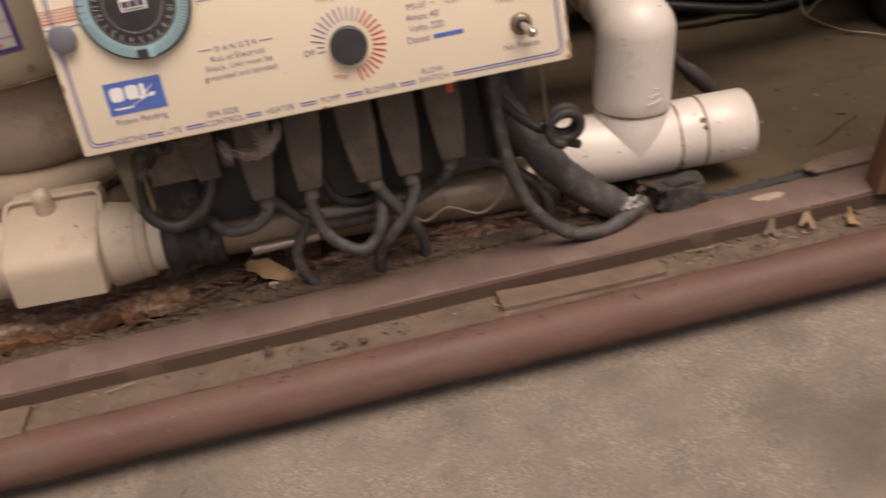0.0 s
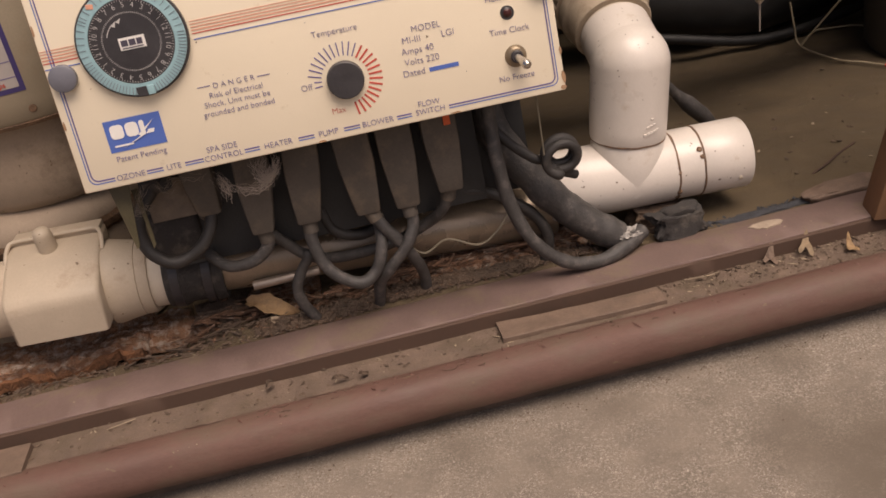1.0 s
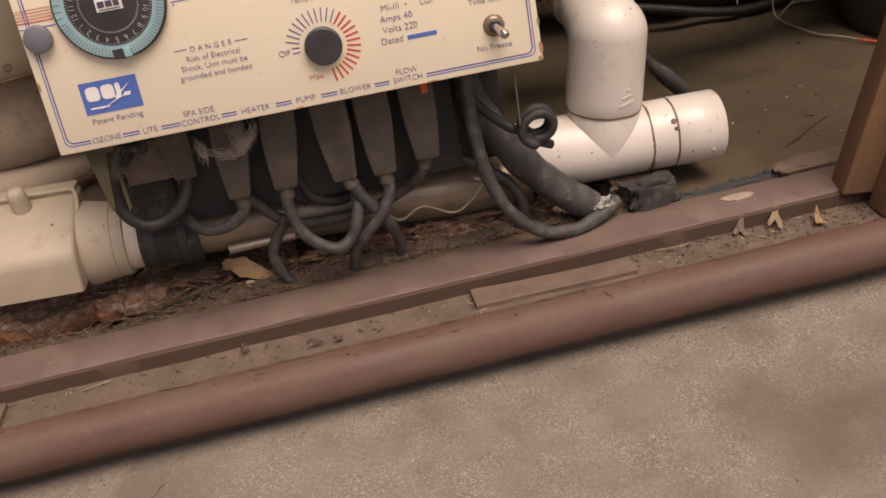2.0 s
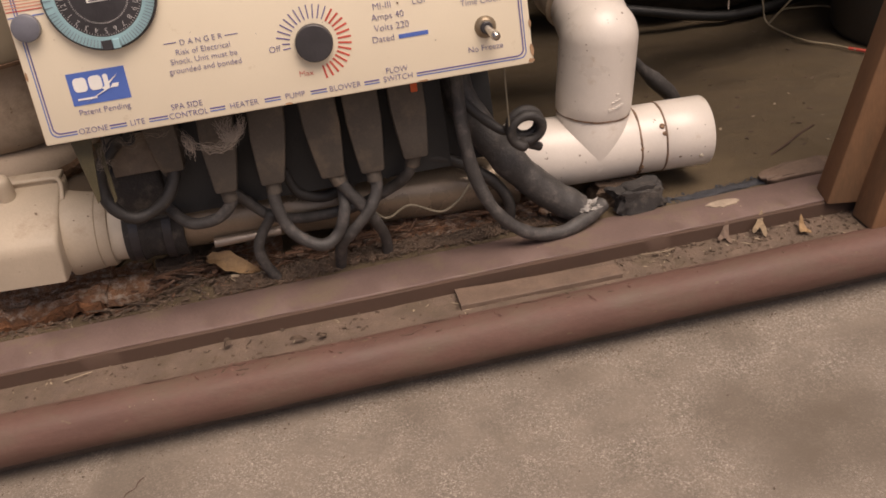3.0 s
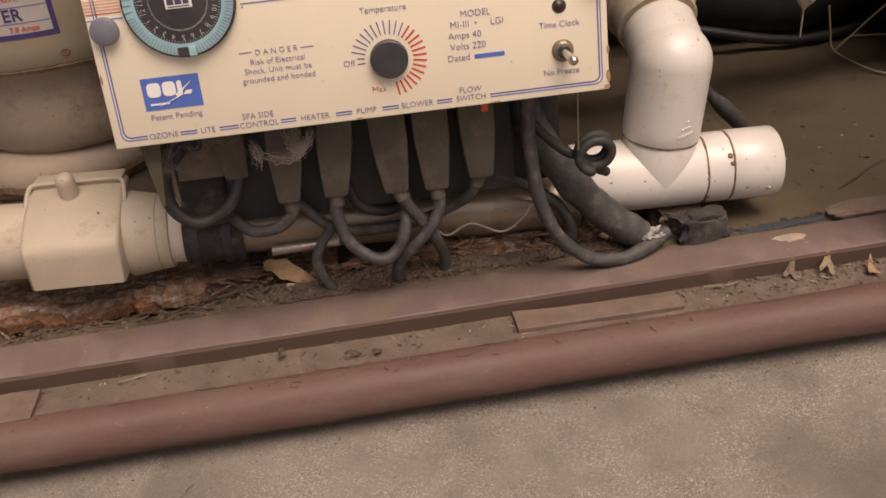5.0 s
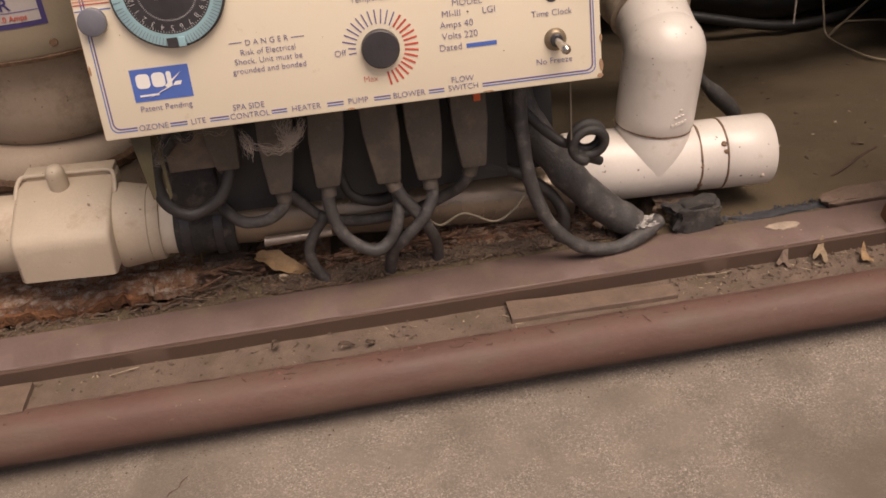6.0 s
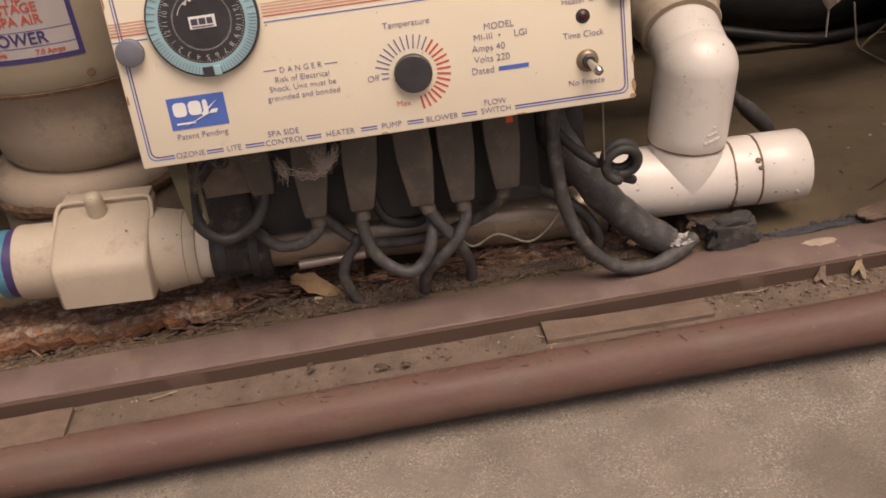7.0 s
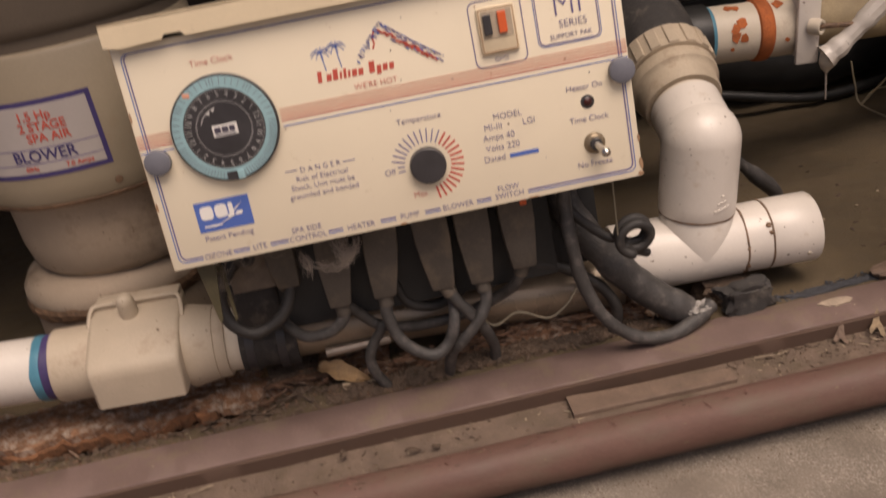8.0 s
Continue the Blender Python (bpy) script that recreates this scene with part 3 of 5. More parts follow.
for i in range(16):
    t = i / 15
    u, v = 0.221 + 0.041 * t, 0.172 - 0.031 * t + 0.004 * noise.noise(Vector((t * 7, 2, 0)))
    q = random.uniform(0.002, 0.0045)
    part("mountain_stroke", ribbon([(u, v), (u + q, v - q * 0.4), (u + q * 1.3, v - q * 1.2)], random.uniform(0.001, 0.0022), Y - 0.0006), M_RED, front)
line([(0.218, 0.1715), (0.2155, 0.166), (0.2165, 0.161), (0.2145, 0.157)], 0.0014, M_RED)
for u0, v0 in ((0.17, 0.1625), (0.1835, 0.1655)):
    line([(u0 + 0.002, 0.147), (u0 + 0.001, 0.155), (u0, v0)], 0.0008, M_BLUE, "palm_print")
    for a in range(0, 360, 40):
        c, s = math.cos(radians(a)), math.sin(radians(a))
        line([(u0, v0), (u0 + 0.005 * c, v0 + 0.003 * s + 0.0015), (u0 + 0.009 * c, v0 + 0.004 * s - 0.002)], 0.0006, M_BLUE, "palm_print")
# scroll of plain red bars, leaning a little
for u0, w, h in ((0.163, 0.0036, 0.0095), (0.1705, 0.0042, 0.0058), (0.1762, 0.0042, 0.009), (0.1818, 0.002, 0.006), (0.1853, 0.0024, 0.008), (0.189, 0.002, 0.006), (0.1925, 0.0042, 0.0058), (0.198, 0.0042, 0.0056), (0.2075, 0.0048, 0.0096), (0.2138, 0.0038, 0.0075), (0.2192, 0.004, 0.0056), (0.2248, 0.004, 0.0056)):
    v0 = 0.1378 - (0.0022 if 0.213 < u0 < 0.215 else 0.0)
    part("red_scroll_shape", flat([(u0, v0), (u0 + w, v0), (u0 + w + 0.0009, v0 + h), (u0 + 0.0009, v0 + h)], Y), M_RED, front)
line(rounded(0.299, 0.344, 0.1225, 0.178, 0.006), 0.0009, M_NAVY, close=True)
line(rounded(0.356, 0.4085, 0.131, 0.19, 0.005), 0.0008, M_NAVY, close=True)
line(rounded(0.3545, 0.41, 0.1295, 0.1915, 0.006), 0.0006, M_BLUE, close=True)
lettering("MI", 0.028, 0.3835, 0.1618, Y, front, M_NAVY, squeeze=0.95)

# ground fault breaker
gf = part("breaker_bezel", block(0.305, 0.338, -0.004, 0.001, 0.133, 0.1725, 0.002), M_CREAM2, box, "cream breaker bezel", 30)
part("breaker_well", rect(0.3085, 0.3345, 0.1465, 0.169, -0.0048), M_UNION, gf)
part("inner_frame", ribbon(rounded(0.3068, 0.3362, 0.1348, 0.1706, 0.0012), 0.0008, -0.0043, True), M_EDGE, gf)
part("black_button", block(0.3095, 0.3165, -0.0075, -0.0045, 0.1495, 0.1665, 0.0008), M_BLACK, gf)
part("red_button", block(0.3222, 0.3295, -0.0075, -0.0045, 0.1495, 0.1675, 0.0008), M_ORANGE, gf)

# time clock
FACE = pose(0.0775, -0.0002, 0.1172, 90, 0, 0)
clock = part("time_clock", put(lathe([(0.0, -0.001), (0.046, -0.001), (0.046, 0.005), (0.045, 0.0062), (0.043, 0.0062)], 64), FACE), M_BLACK, box, "black and pale blue timer dial", 30)
part("trip_ring", put(lathe([(0.0442, 0.006), (0.044, 0.0074), (0.0348, 0.0078), (0.0343, 0.006)], 96), FACE), M_CYAN, clock, "pale blue trip ring", 30)
part("dial_face", put(lathe([(0.0, 0.0078), (0.0345, 0.0074)], 64), FACE), M_BLACK, clock)
for i in range(96):
    a = 2 * math.pi * i / 96
    b = block(-0.0002, 0.0002, 0.0375, 0.0438, 0.0072, 0.008)
    if i % 2 == 0 or i % 7 == 1 or 30 < i < 70:
        part("trip_gap", put(b, FACE @ Matrix.Rotation(a, 4, "Z")), M_GREY, clock)
    else:
        b.free()
for n in range(24):
    a = -92 + 15 * (n - 5)
    r = 0.0293
    lettering(str((n - 1) % 12 + 1), 0.0062, 0.0775 + r * math.cos(radians(a)), 0.1172 + r * math.sin(radians(a)), -0.0082, clock, M_DIM, "numeral", turn=a - 90)
for n in range(96):
    a = radians(n * 3.75)
    p0, p1 = 0.0228, 0.0241
    part("minute_mark", put(block(p0, p1, -0.00016, 0.00016, 0.0077, 0.0082), FACE @ Matrix.Rotation(a, 4, "Z")), M_DIM, clock)
    part("hour_tick", put(block(0.0326 if n % 4 else 0.0318, 0.0338, -0.00014, 0.00014, 0.0074, 0.0079), FACE @ Matrix.Rotation(a, 4, "Z")), M_DIM, clock)
arc = [(0.0775 + 0.0195 * math.cos(radians(a)), 0.1172 + 0.0195 * math.sin(radians(a))) for a in range(160, 118, -7)]
part("white_arrow", ribbon(arc, 0.0006, -0.0084), M_DIM, clock)
part("white_arrow", flat([(0.0648, 0.1318), (0.0692, 0.1352), (0.0678, 0.1304)], -0.0084), M_DIM, clock)
part("white_arrow", flat([(0.0692, 0.1345), (0.0738, 0.1368), (0.0718, 0.1326)], -0.0084), M_DIM, clock)
part("centre_plate", rect(0.0672, 0.0885, 0.1112, 0.1212, -0.0085), M_WHITE, clock)
for u0, u1 in ((0.0688, 0.0742), (0.0752, 0.0806), (0.0816, 0.0862)):
    part("dark_bar", rect(u0, u1, 0.1143, 0.1192, -0.0089), M_INK, clock)
part("dark_bar", rect(0.069, 0.0865, 0.1122, 0.113, -0.0089), M_INK, clock)
part("trip_pin", put(block(0.0015, 0.0075, -0.0448, -0.037, 0.0072, 0.0098, 0.0006), FACE), M_CYAN, clock)
part("red_trip_pin", put(block(-0.032, -0.026, 0.027, 0.031, 0.0072, 0.0081, 0.0003), FACE @ pose(0, 0, 0, 0, 0, -8)), M_SALMON, clock)
part("open_trip_slot", put(block(-0.0075, 0.001, -0.0446, -0.0372, 0.0074, 0.0082), FACE), M_BLACK, clock)

# temperature knob, ticks, lamp, toggle and thumb screws
knob = part("temperature_knob", put(lathe([(0.0, 0.0078), (0.015, 0.0078), (0.0158, 0.0072), (0.0162, 0.004), (0.0164, 0.0)], 48), pose(0.2412, 0, 0.0494, 90, 0, 0)), M_BLACK, box, "round black knob", 35)
for i in range(27):
    a = 184 - i * 10.15
    c, s = math.cos(radians(a)), math.sin(radians(a))
    r1 = 0.0322 if 1 < i else 0.027
    part("tick_mark", ribbon([(0.2412 + 0.0206 * c, 0.0494 + 0.0206 * s), (0.2412 + r1 * c, 0.0494 + r1 * s)], 0.00095 + 0.0007 * (i > 12), Y), M_RED if i > 12 else M_NAVY, front)
lamp = part("heater_lamp", put(lathe([(0.0, 0.0025), (0.003, 0.0022), (0.0048, 0.0006), (0.0055, 0.0008), (0.0062, 0.0)], 28), pose(0.3892, 0, 0.0762, 90, 0, 0)), M_BLACK, box, "dark unlit indicator lamp", 35)
part("lens", put(lathe([(0.0, 0.0033), (0.002, 0.003), (0.0036, 0.0018)], 20), pose(0.3892, 0, 0.0762, 90, 0, 0)), material("dark_red_lens", (0.05, 0.008, 0.006), 0.35), lamp)
sw = part("toggle_switch", put(lathe([(0.0, 0.004), (0.006, 0.004), (0.0078, 0.0032), (0.0092, 0.001), (0.0098, 0.0)], 28), pose(0.3905, 0, 0.0385, 90, 0, 0)), M_NUT, box, "worn metal toggle switch", 35)
part("bushing", put(lathe([(0.0, 0.005), (0.0045, 0.005), (0.0055, 0.004), (0.0055, 0.0)], 20), pose(0.3905, -0.003, 0.0385, 90, 0, 0)), M_BLACK, sw)
part("lever", put(lathe([(0.0, 0.0175), (0.0032, 0.0166), (0.0044, 0.0142), (0.004, 0.011), (0.0032, 0.006), (0.003, 0.0)], 18), along((0.3905, -0.006, 0.0385), (0.397, -0.02, 0.0305))), M_CHROME, sw, "chrome lever", 40)
for u, v in ((0.0142, 0.0992), (0.4218, 0.0982)):
    part("thumb_screw", put(lathe([(0.0, 0.0085), (0.0098, 0.0084), (0.0112, 0.0075), (0.0114, 0.002), (0.0108, 0.0)], 40), pose(u, 0.0, v, 90, 0, 0)), M_GREY, box, "grey plastic thumb screw", 40)

# specks and chips on the enamel
random.seed(17)
for k in range(26):
    u, v, s = random.uniform(0.02, 0.42), random.uniform(0.02, 0.185), random.uniform(0.0003, 0.0009)
    pts = [(u + s * math.cos(q) * random.uniform(0.6, 1.2), v + s * math.sin(q) * random.uniform(0.6, 1.4)) for q in (radians(60 * i) for i in range(6))]
    part("dirt_speck", flat(pts, Y - 0.0002), random.choice((M_INK, M_EDGE, M_GLUE)), front)
for u, v, a, b in ((0.4295, 0.012, 0.002, 0.006), (0.4285, 0.003, 0.003, 0.0025), (0.43, 0.035, 0.0014, 0.004), (0.0015, 0.06, 0.0012, 0.005), (0.0015, 0.14, 0.001, 0.006), (0.21, 0.0012, 0.004, 0.001), (0.33, 0.0012, 0.006, 0.0008)):
    pts = [(u + a * math.cos(q) * random.uniform(0.6, 1.1), v + b * math.sin(q) * random.uniform(0.6, 1.1)) for q in (radians(40 * i) for i in range(9))]
    part("rust_chip", flat(pts, Y - 0.0001), M_EDGE, front, "rust-brown chip in the enamel")

# ---- pipes ----
AX0, AX1 = Vector((-0.25, 0.12, 0.146)), Vector((0.42, 0.14, 0.094))


def axis(x):
    return AX0.lerp(AX1, (x - AX0.x) / (AX1.x - AX0.x))


def pipe_piece(x0, x1, profile, seg=48):
    """A turned piece on the long pipe's axis between two x; profile of (radius, share of the length)."""
    a, b = axis(x0), axis(x1)
    return put(lathe([(r, t * (b - a).length) for r, t in profile], seg), along(a, b))


left_pipe = thing("pvc_pipe", Matrix.Identity(4), "white PVC pipe with purple and blue glue ring", "pipe")
part("pipe", pipe_piece(-0.9, -0.184, [(0.0, 0), (0.0345, 0), (0.0345, 1), (0.0, 1)]), M_PVC, left_pipe, smooth=40)
part("purple_ring", uneven(pipe_piece(-0.194, -0.184, [(0.0346, 0), (0.0356, 0.1), (0.0356, 1), (0.03, 1)]), 0.0014, 45), M_PURPLE, left_pipe, "purple primer ring", 40)
part("blue_ring", uneven(pipe_piece(-0.204, -0.192, [(0.0346, 0), (0.0357, 0.2), (0.0355, 1)]), 0.0018, 40), M_TEAL, left_pipe, "pale blue glue ring", 40)

valve = thing("check_valve", pose(-0.089, 0.118, 0.153, 0, 2, 0), "tan plastic check valve with boxy body and lid", "valve")
shape = [(-0.05, -0.046), (-0.0515, -0.013), (-0.0508, -0.006), (-0.0482, -0.0005), (-0.0435, 0.0035), (-0.0125, 0.021), (0.01, 0.0295), (0.022, 0.0308), (0.046, 0.031), (0.046, -0.046)]
hull = bmesh.new()
mid = (-0.002, -0.008)
ends = [[hull.verts.new((x, mid[0] + (y - mid[0]) * k, mid[1] + (z - mid[1]) * k)) for y, z in shape] for x, k in ((-0.051, 0.9), (-0.0495, 0.97), (-0.046, 1.0), (0.04, 1.0), (0.0435, 0.97), (0.045, 0.9))]
hull.faces.new(ends[0])
hull.faces.new(ends[-1])
for ea, eb in zip(ends, ends[1:]):
    for k in range(len(shape)):
        hull.faces.new((ea[k], ea[(k + 1) % len(shape)], eb[(k + 1) % len(shape)], eb[k]))
part("body", hull, M_TAN, valve, smooth=62)
part("lid", block(-0.049, 0.042, 0.024, 0.05, 0.029, 0.0355, 0.002), M_TAN, valve, "thin flat lid", 40)
part("lid_bead", tube([(-0.0525, 0.0, 0.016), (-0.052, 0.008, 0.0255), (-0.05, 0.019, 0.0335), (-0.044, 0.0235, 0.036), (-0.02, 0.024, 0.036), (0.02, 0.024, 0.0362), (0.037, 0.0235, 0.0362), (0.0435, 0.0195, 0.035), (0.0465, 0.009, 0.029), (0.047, -0.001, 0.021)], 0.0024, 10, 6), M_TAN, valve, "raised bead round the lid", 60)
part("lid_knob", put(lathe([(0.0, 0.0365), (0.004, 0.036), (0.0072, 0.0342), (0.009, 0.0312), (0.0096, 0.026), (0.0098, 0.0), (0.0112, -0.012)], 28), pose(-0.008, 0.012, 0.018, 12, 0, 0)), M_TAN, valve, smooth=50)
valve_b = thing("pipe_collar", Matrix.Identity(4), "tan plastic pipe collars either side of the valve", "pipe fitting")
part("left_sleeve", pipe_piece(-0.184, -0.135, [(0.03, 0), (0.0385, 0), (0.0392, 0.06), (0.0392, 0.9), (0.0398, 1), (0.0, 1)]), M_TAN, valve_b, smooth=40)
part("right_sleeve", pipe_piece(-0.047, -0.004, [(0.0, 0), (0.044, 0), (0.0448, 0.1), (0.0432, 0.3), (0.0408, 0.62), (0.0402, 0.72), (0.039, 0.735), (0.0397, 0.75), (0.0392, 0.95), (0.038, 1), (0.0, 1)]), M_TAN, valve_b, smooth=40)
part("white_stub", pipe_piece(-0.006, 0.03, [(0.034, 0), (0.034, 1)]), M_PVC2, valve_b, smooth=40)

heater = thing("heater_tube", Matrix.Identity(4), "dull metal heater tube with black rubber clamp, dusty", "heater")
part("tube", pipe_piece(0.02, 0.43, [(0.0, 0), (0.0295, 0), (0.0295, 1), (0.0, 1)]), M_STEEL, heater, smooth=40)
part("rubber_clamp", pipe_piece(0.009, 0.07, [(0.03, 0), (0.0365, 0.02), (0.0372, 0.1), (0.0372, 0.32), (0.0348, 0.38), (0.0348, 0.65), (0.0372, 0.7), (0.0372, 0.92), (0.0365, 1), (0.03, 1)]), M_HOSE, heater, "black rubber coupling", 40)
part("terminal_box", block(0.018, 0.068, 0.082, 0.13, 0.15, 0.208, 0.006, 3), M_HOSE, heater, "dusty black terminal box", 40)
for x in (0.021, 0.054):
    part("band", pipe_piece(x - 0.0045, x + 0.0045, [(0.037, 0), (0.0384, 0), (0.0384, 1), (0.037, 1)]), M_BLACK, heater)
rod = thing("metal_rod", Matrix.Identity(4), "thin shiny metal tube below the heater", "rod")
part("tube", put(lathe([(0.0035, 0.0), (0.0052, 0.0), (0.0052, 0.07), (0.0, 0.07)], 20), along((0.098, 0.098, 0.103), (0.3, 0.11, 0.1))), M_ROD, rod, smooth=40)

tee = thing("pipe_tee", Matrix.Identity(4), "white PVC tee, elbow and capped stub, glued", "pipe fitting")
TA, TB = Vector((0.425, 0.14, 0.1185)), Vector((0.651, 0.142, 0.111))


def tee_piece(s0, s1, profile, seg=56):
    a, b = TA.lerp(TB, s0), TA.lerp(TB, s1)
    return put(lathe([(r, t * (b - a).length) for r, t in profile], seg), along(a, b))


part("tee_body", tee_piece(0.0, 0.625, [(0.0, 0), (0.038, 0), (0.0393, 0.02), (0.0393, 0.985), (0.0387, 1), (0.0, 1)]), M_PVC, tee, smooth=40)
part("glue_ring", uneven(tee_piece(0.618, 0.632, [(0.0365, 0), (0.0396, 0.2), (0.0396, 0.8), (0.0365, 1)]), 0.0011), M_GLUE, tee, "brown glue line")
part("stub_pipe", tee_piece(0.63, 0.752, [(0.0385, 0), (0.0387, 1), (0.0, 1)]), M_PVC, tee, smooth=40)
part("glue_ring", uneven(tee_piece(0.748, 0.761, [(0.0365, 0), (0.0396, 0.2), (0.0396, 0.8), (0.0365, 1)]), 0.001), M_GLUE, tee, "brown glue line")
part("end_cap", tee_piece(0.758, 1.0, [(0.0385, 0), (0.0392, 0.02), (0.0392, 0.97), (0.038, 1.0), (0.0, 1.0)]), M_PVC, tee, smooth=40)
for s, a, r in ((0.742, 40, 0.003), (0.747, 28, 0.0026), (0.624, -28, 0.004), (0.628, 8, 0.0022), (0.62, -40, 0.0036), (0.93, -22, 0.0032)):
    c = TA.lerp(TB, s) + Vector((0, -math.cos(radians(a)), math.sin(radians(a)))) * 0.0388
    part("glue_blob", uneven(put(lathe([(0.0, 0.0012), (r * 0.6, 0.0011), (r, 0.0)], 14), along(c, c + Vector((0, -math.cos(radians(a)), math.sin(radians(a)))))), 0.0012, 260), M_GLUE if s < 0.9 else M_PVC2, tee, "dried glue blob")
R0 = TA.lerp(TB, 0.415)
RD = Vector((0.12, 0.0, 1.0)).normalized()
hub = lathe([(0.0, -0.019), (0.0355, -0.019), (0.0378, -0.012), (0.0394, 0.0), (0.0398, 0.012), (0.0396, 0.042), (0.039, 0.043)], 72)
for side in (-1, 1):
    cut = bmesh.ops.bisect_plane(hub, geom=hub.verts[:] + hub.edges[:] + hub.faces[:], plane_co=(0, 0, -0.017), plane_no=(side * 0.8, 0, -0.6), clear_outer=True)
    bmesh.ops.contextual_create(hub, geom=[g for g in cut["geom_cut"] if isinstance(g, bmesh.types.BMEdge)])
HUB = Matrix.Translation(R0) @ Matrix.Rotation(math.atan2(RD.x, RD.z), 4, "Y")
part("riser_hub", put(hub, HUB), M_PVC, tee, smooth=40)
part("glue_ring", uneven(put(lathe([(0.0365, 0.0423), (0.0405, 0.0432), (0.0405, 0.0447), (0.0365, 0.0457)], 48), along(R0, R0 + RD)), 0.0009), M_GLUE, tee, "brown glue line")
E0 = R0 + RD * 0.125
BACK = Vector((0.0, 0.89, 0.45)).normalized()
elbow = merged(put(lathe([(0.0, 0.0445), (0.04, 0.0445), (0.041, 0.047), (0.0415, 0.06), (0.0415, 0.125)], 56), along(R0, R0 + RD)), put(lathe([(0.0415 * math.cos(radians(a)), 0.0415 * math.sin(radians(a))) for a in range(-90, 91, 6)], 56), along(E0, E0 + RD)), put(lathe([(0.039, 0.0), (0.0385, 0.05), (0.0, 0.05)], 56), along(E0, E0 + BACK)))
part("elbow", elbow, M_PVC, tee, smooth=40)
for du, dz in ((0.0, 0.0), (0.0052, 0.0004), (0.0104, 0.001), (0.0156, 0.0016), (0.0205, 0.0022), (0.004, 0.008), (0.009, 0.009), (0.014, 0.0095), (0.0105, 0.016)):
    part("raised_bar", put(block(-0.0018, 0.0018, -0.0011, 0.0006, -0.0015 if dz < 0.005 else -0.0009, 0.0015 if dz < 0.005 else 0.0009, 0.0003), Matrix.Translation(R0 + RD * (0.057 + dz)) @ pose(0, 0, 0, 0, 8, 7 + du * 1000) @ pose(0, -0.0412, 0)), M_PVC, tee)
U0 = E0 + BACK * 0.045
part("pipe_neck", put(lathe([(0.036, 0.0), (0.036, 0.03)], 40), along(U0, U0 + BACK)), M_PVC2, tee, smooth=40)
union = part("union_collar", put(lathe([(0.036, 0.01), (0.0425, 0.01), (0.0438, 0.013), (0.0442, 0.03), (0.0462, 0.034), (0.0492, 0.036), (0.0498, 0.04), (0.0495, 0.05), (0.047, 0.053), (0.046, 0.055)], 48), along(U0, U0 + BACK)), M_UNION, tee, "dusty cream union", 40)
nut = lathe([(0.045, 0.053), (0.0515, 0.054), (0.0515, 0.085), (0.047, 0.088), (0.0, 0.088)], 48)
part("ribbed_nut", put(nut, along(U0, U0 + BACK)), M_UNION, tee, smooth=40)
for k in range(16):
    a = 2 * math.pi * k / 16
    part("rib", put(block(-0.0062, 0.0062, 0.05, 0.0535, 0.055, 0.084, 0.0015), along(U0, U0 + BACK) @ Matrix.Rotation(a, 4, "Z")), M_UNION, tee)
part("black_hose", tube([U0 + BACK * 0.085, U0 + BACK * 0.15, U0 + BACK * 0.22 + Vector((-0.03, 0, 0.0)), U0 + BACK * 0.35 + Vector((-0.14, 0, 0.02))], 0.0465, 32, 6), M_HOSE, tee, "black rubber hose", 40)

# ---- blower ----
BX, BY = -0.12, 0.30
blower = thing("air_blower", pose(BX, BY, 0), "cream spa air blower with white printed label, dusty", "blower")
part("motor_housing", lathe([(0.0, 0.305), (0.125, 0.3), (0.136, 0.302), (0.1405, 0.308), (0.141, 0.325), (0.141, 0.455), (0.139, 0.459), (0.134, 0.461), (0.0, 0.462)], 96), M_BLOWER, blower, smooth=40)
# the cap's dark colour holds the shade on the blower's upper end
part("top_cap", lathe([(0.0, 0.46), (0.1345, 0.4605), (0.1345, 0.472), (0.1385, 0.476), (0.1405, 0.485), (0.139, 0.56), (0.12, 0.6), (0.0, 0.615)], 96), M_CAP, blower, "dusty brown top cap, darkened for its shade", 40)
part("rust_rim", lathe([(0.1375, 0.2995), (0.1395, 0.3035), (0.1365, 0.3055)], 96), M_GLUE, blower, "rusty lower rim")
part("lower_housing", lathe([(0.0, 0.304), (0.118, 0.304), (0.1165, 0.24), (0.112, 0.213), (0.104, 0.203), (0.09, 0.2), (0.0, 0.2)], 96), M_BLOWER2, blower, smooth=40)
part("base_flange", put(lathe([(0.0, 0.205), (0.088, 0.203), (0.104, 0.196), (0.112, 0.184), (0.113, 0.174), (0.111, 0.164), (0.109, 0.157), (0.109, 0.148), (0.114, 0.03), (0.0, 0.03)], 84), pose(-0.02, -0.012, 0)), M_BLOWER2, blower, "pale stained base", 40)
part("rust_ring", uneven(put(lathe([(0.1138, 0.174), (0.115, 0.168), (0.1132, 0.16), (0.109, 0.1545)], 84), pose(-0.02, -0.012, 0)), 0.003, 60), M_GLUE, blower, "rust stain round the base")


def wrapped(bm, r):
    """Bend a flat x-z mesh (y towards the front) round the blower's axis."""
    for v in bm.verts:
        a, rr = v.co.x / r, r - v.co.y
        v.co = (rr * math.sin(a), -rr * math.cos(a), v.co.z)
    return bm


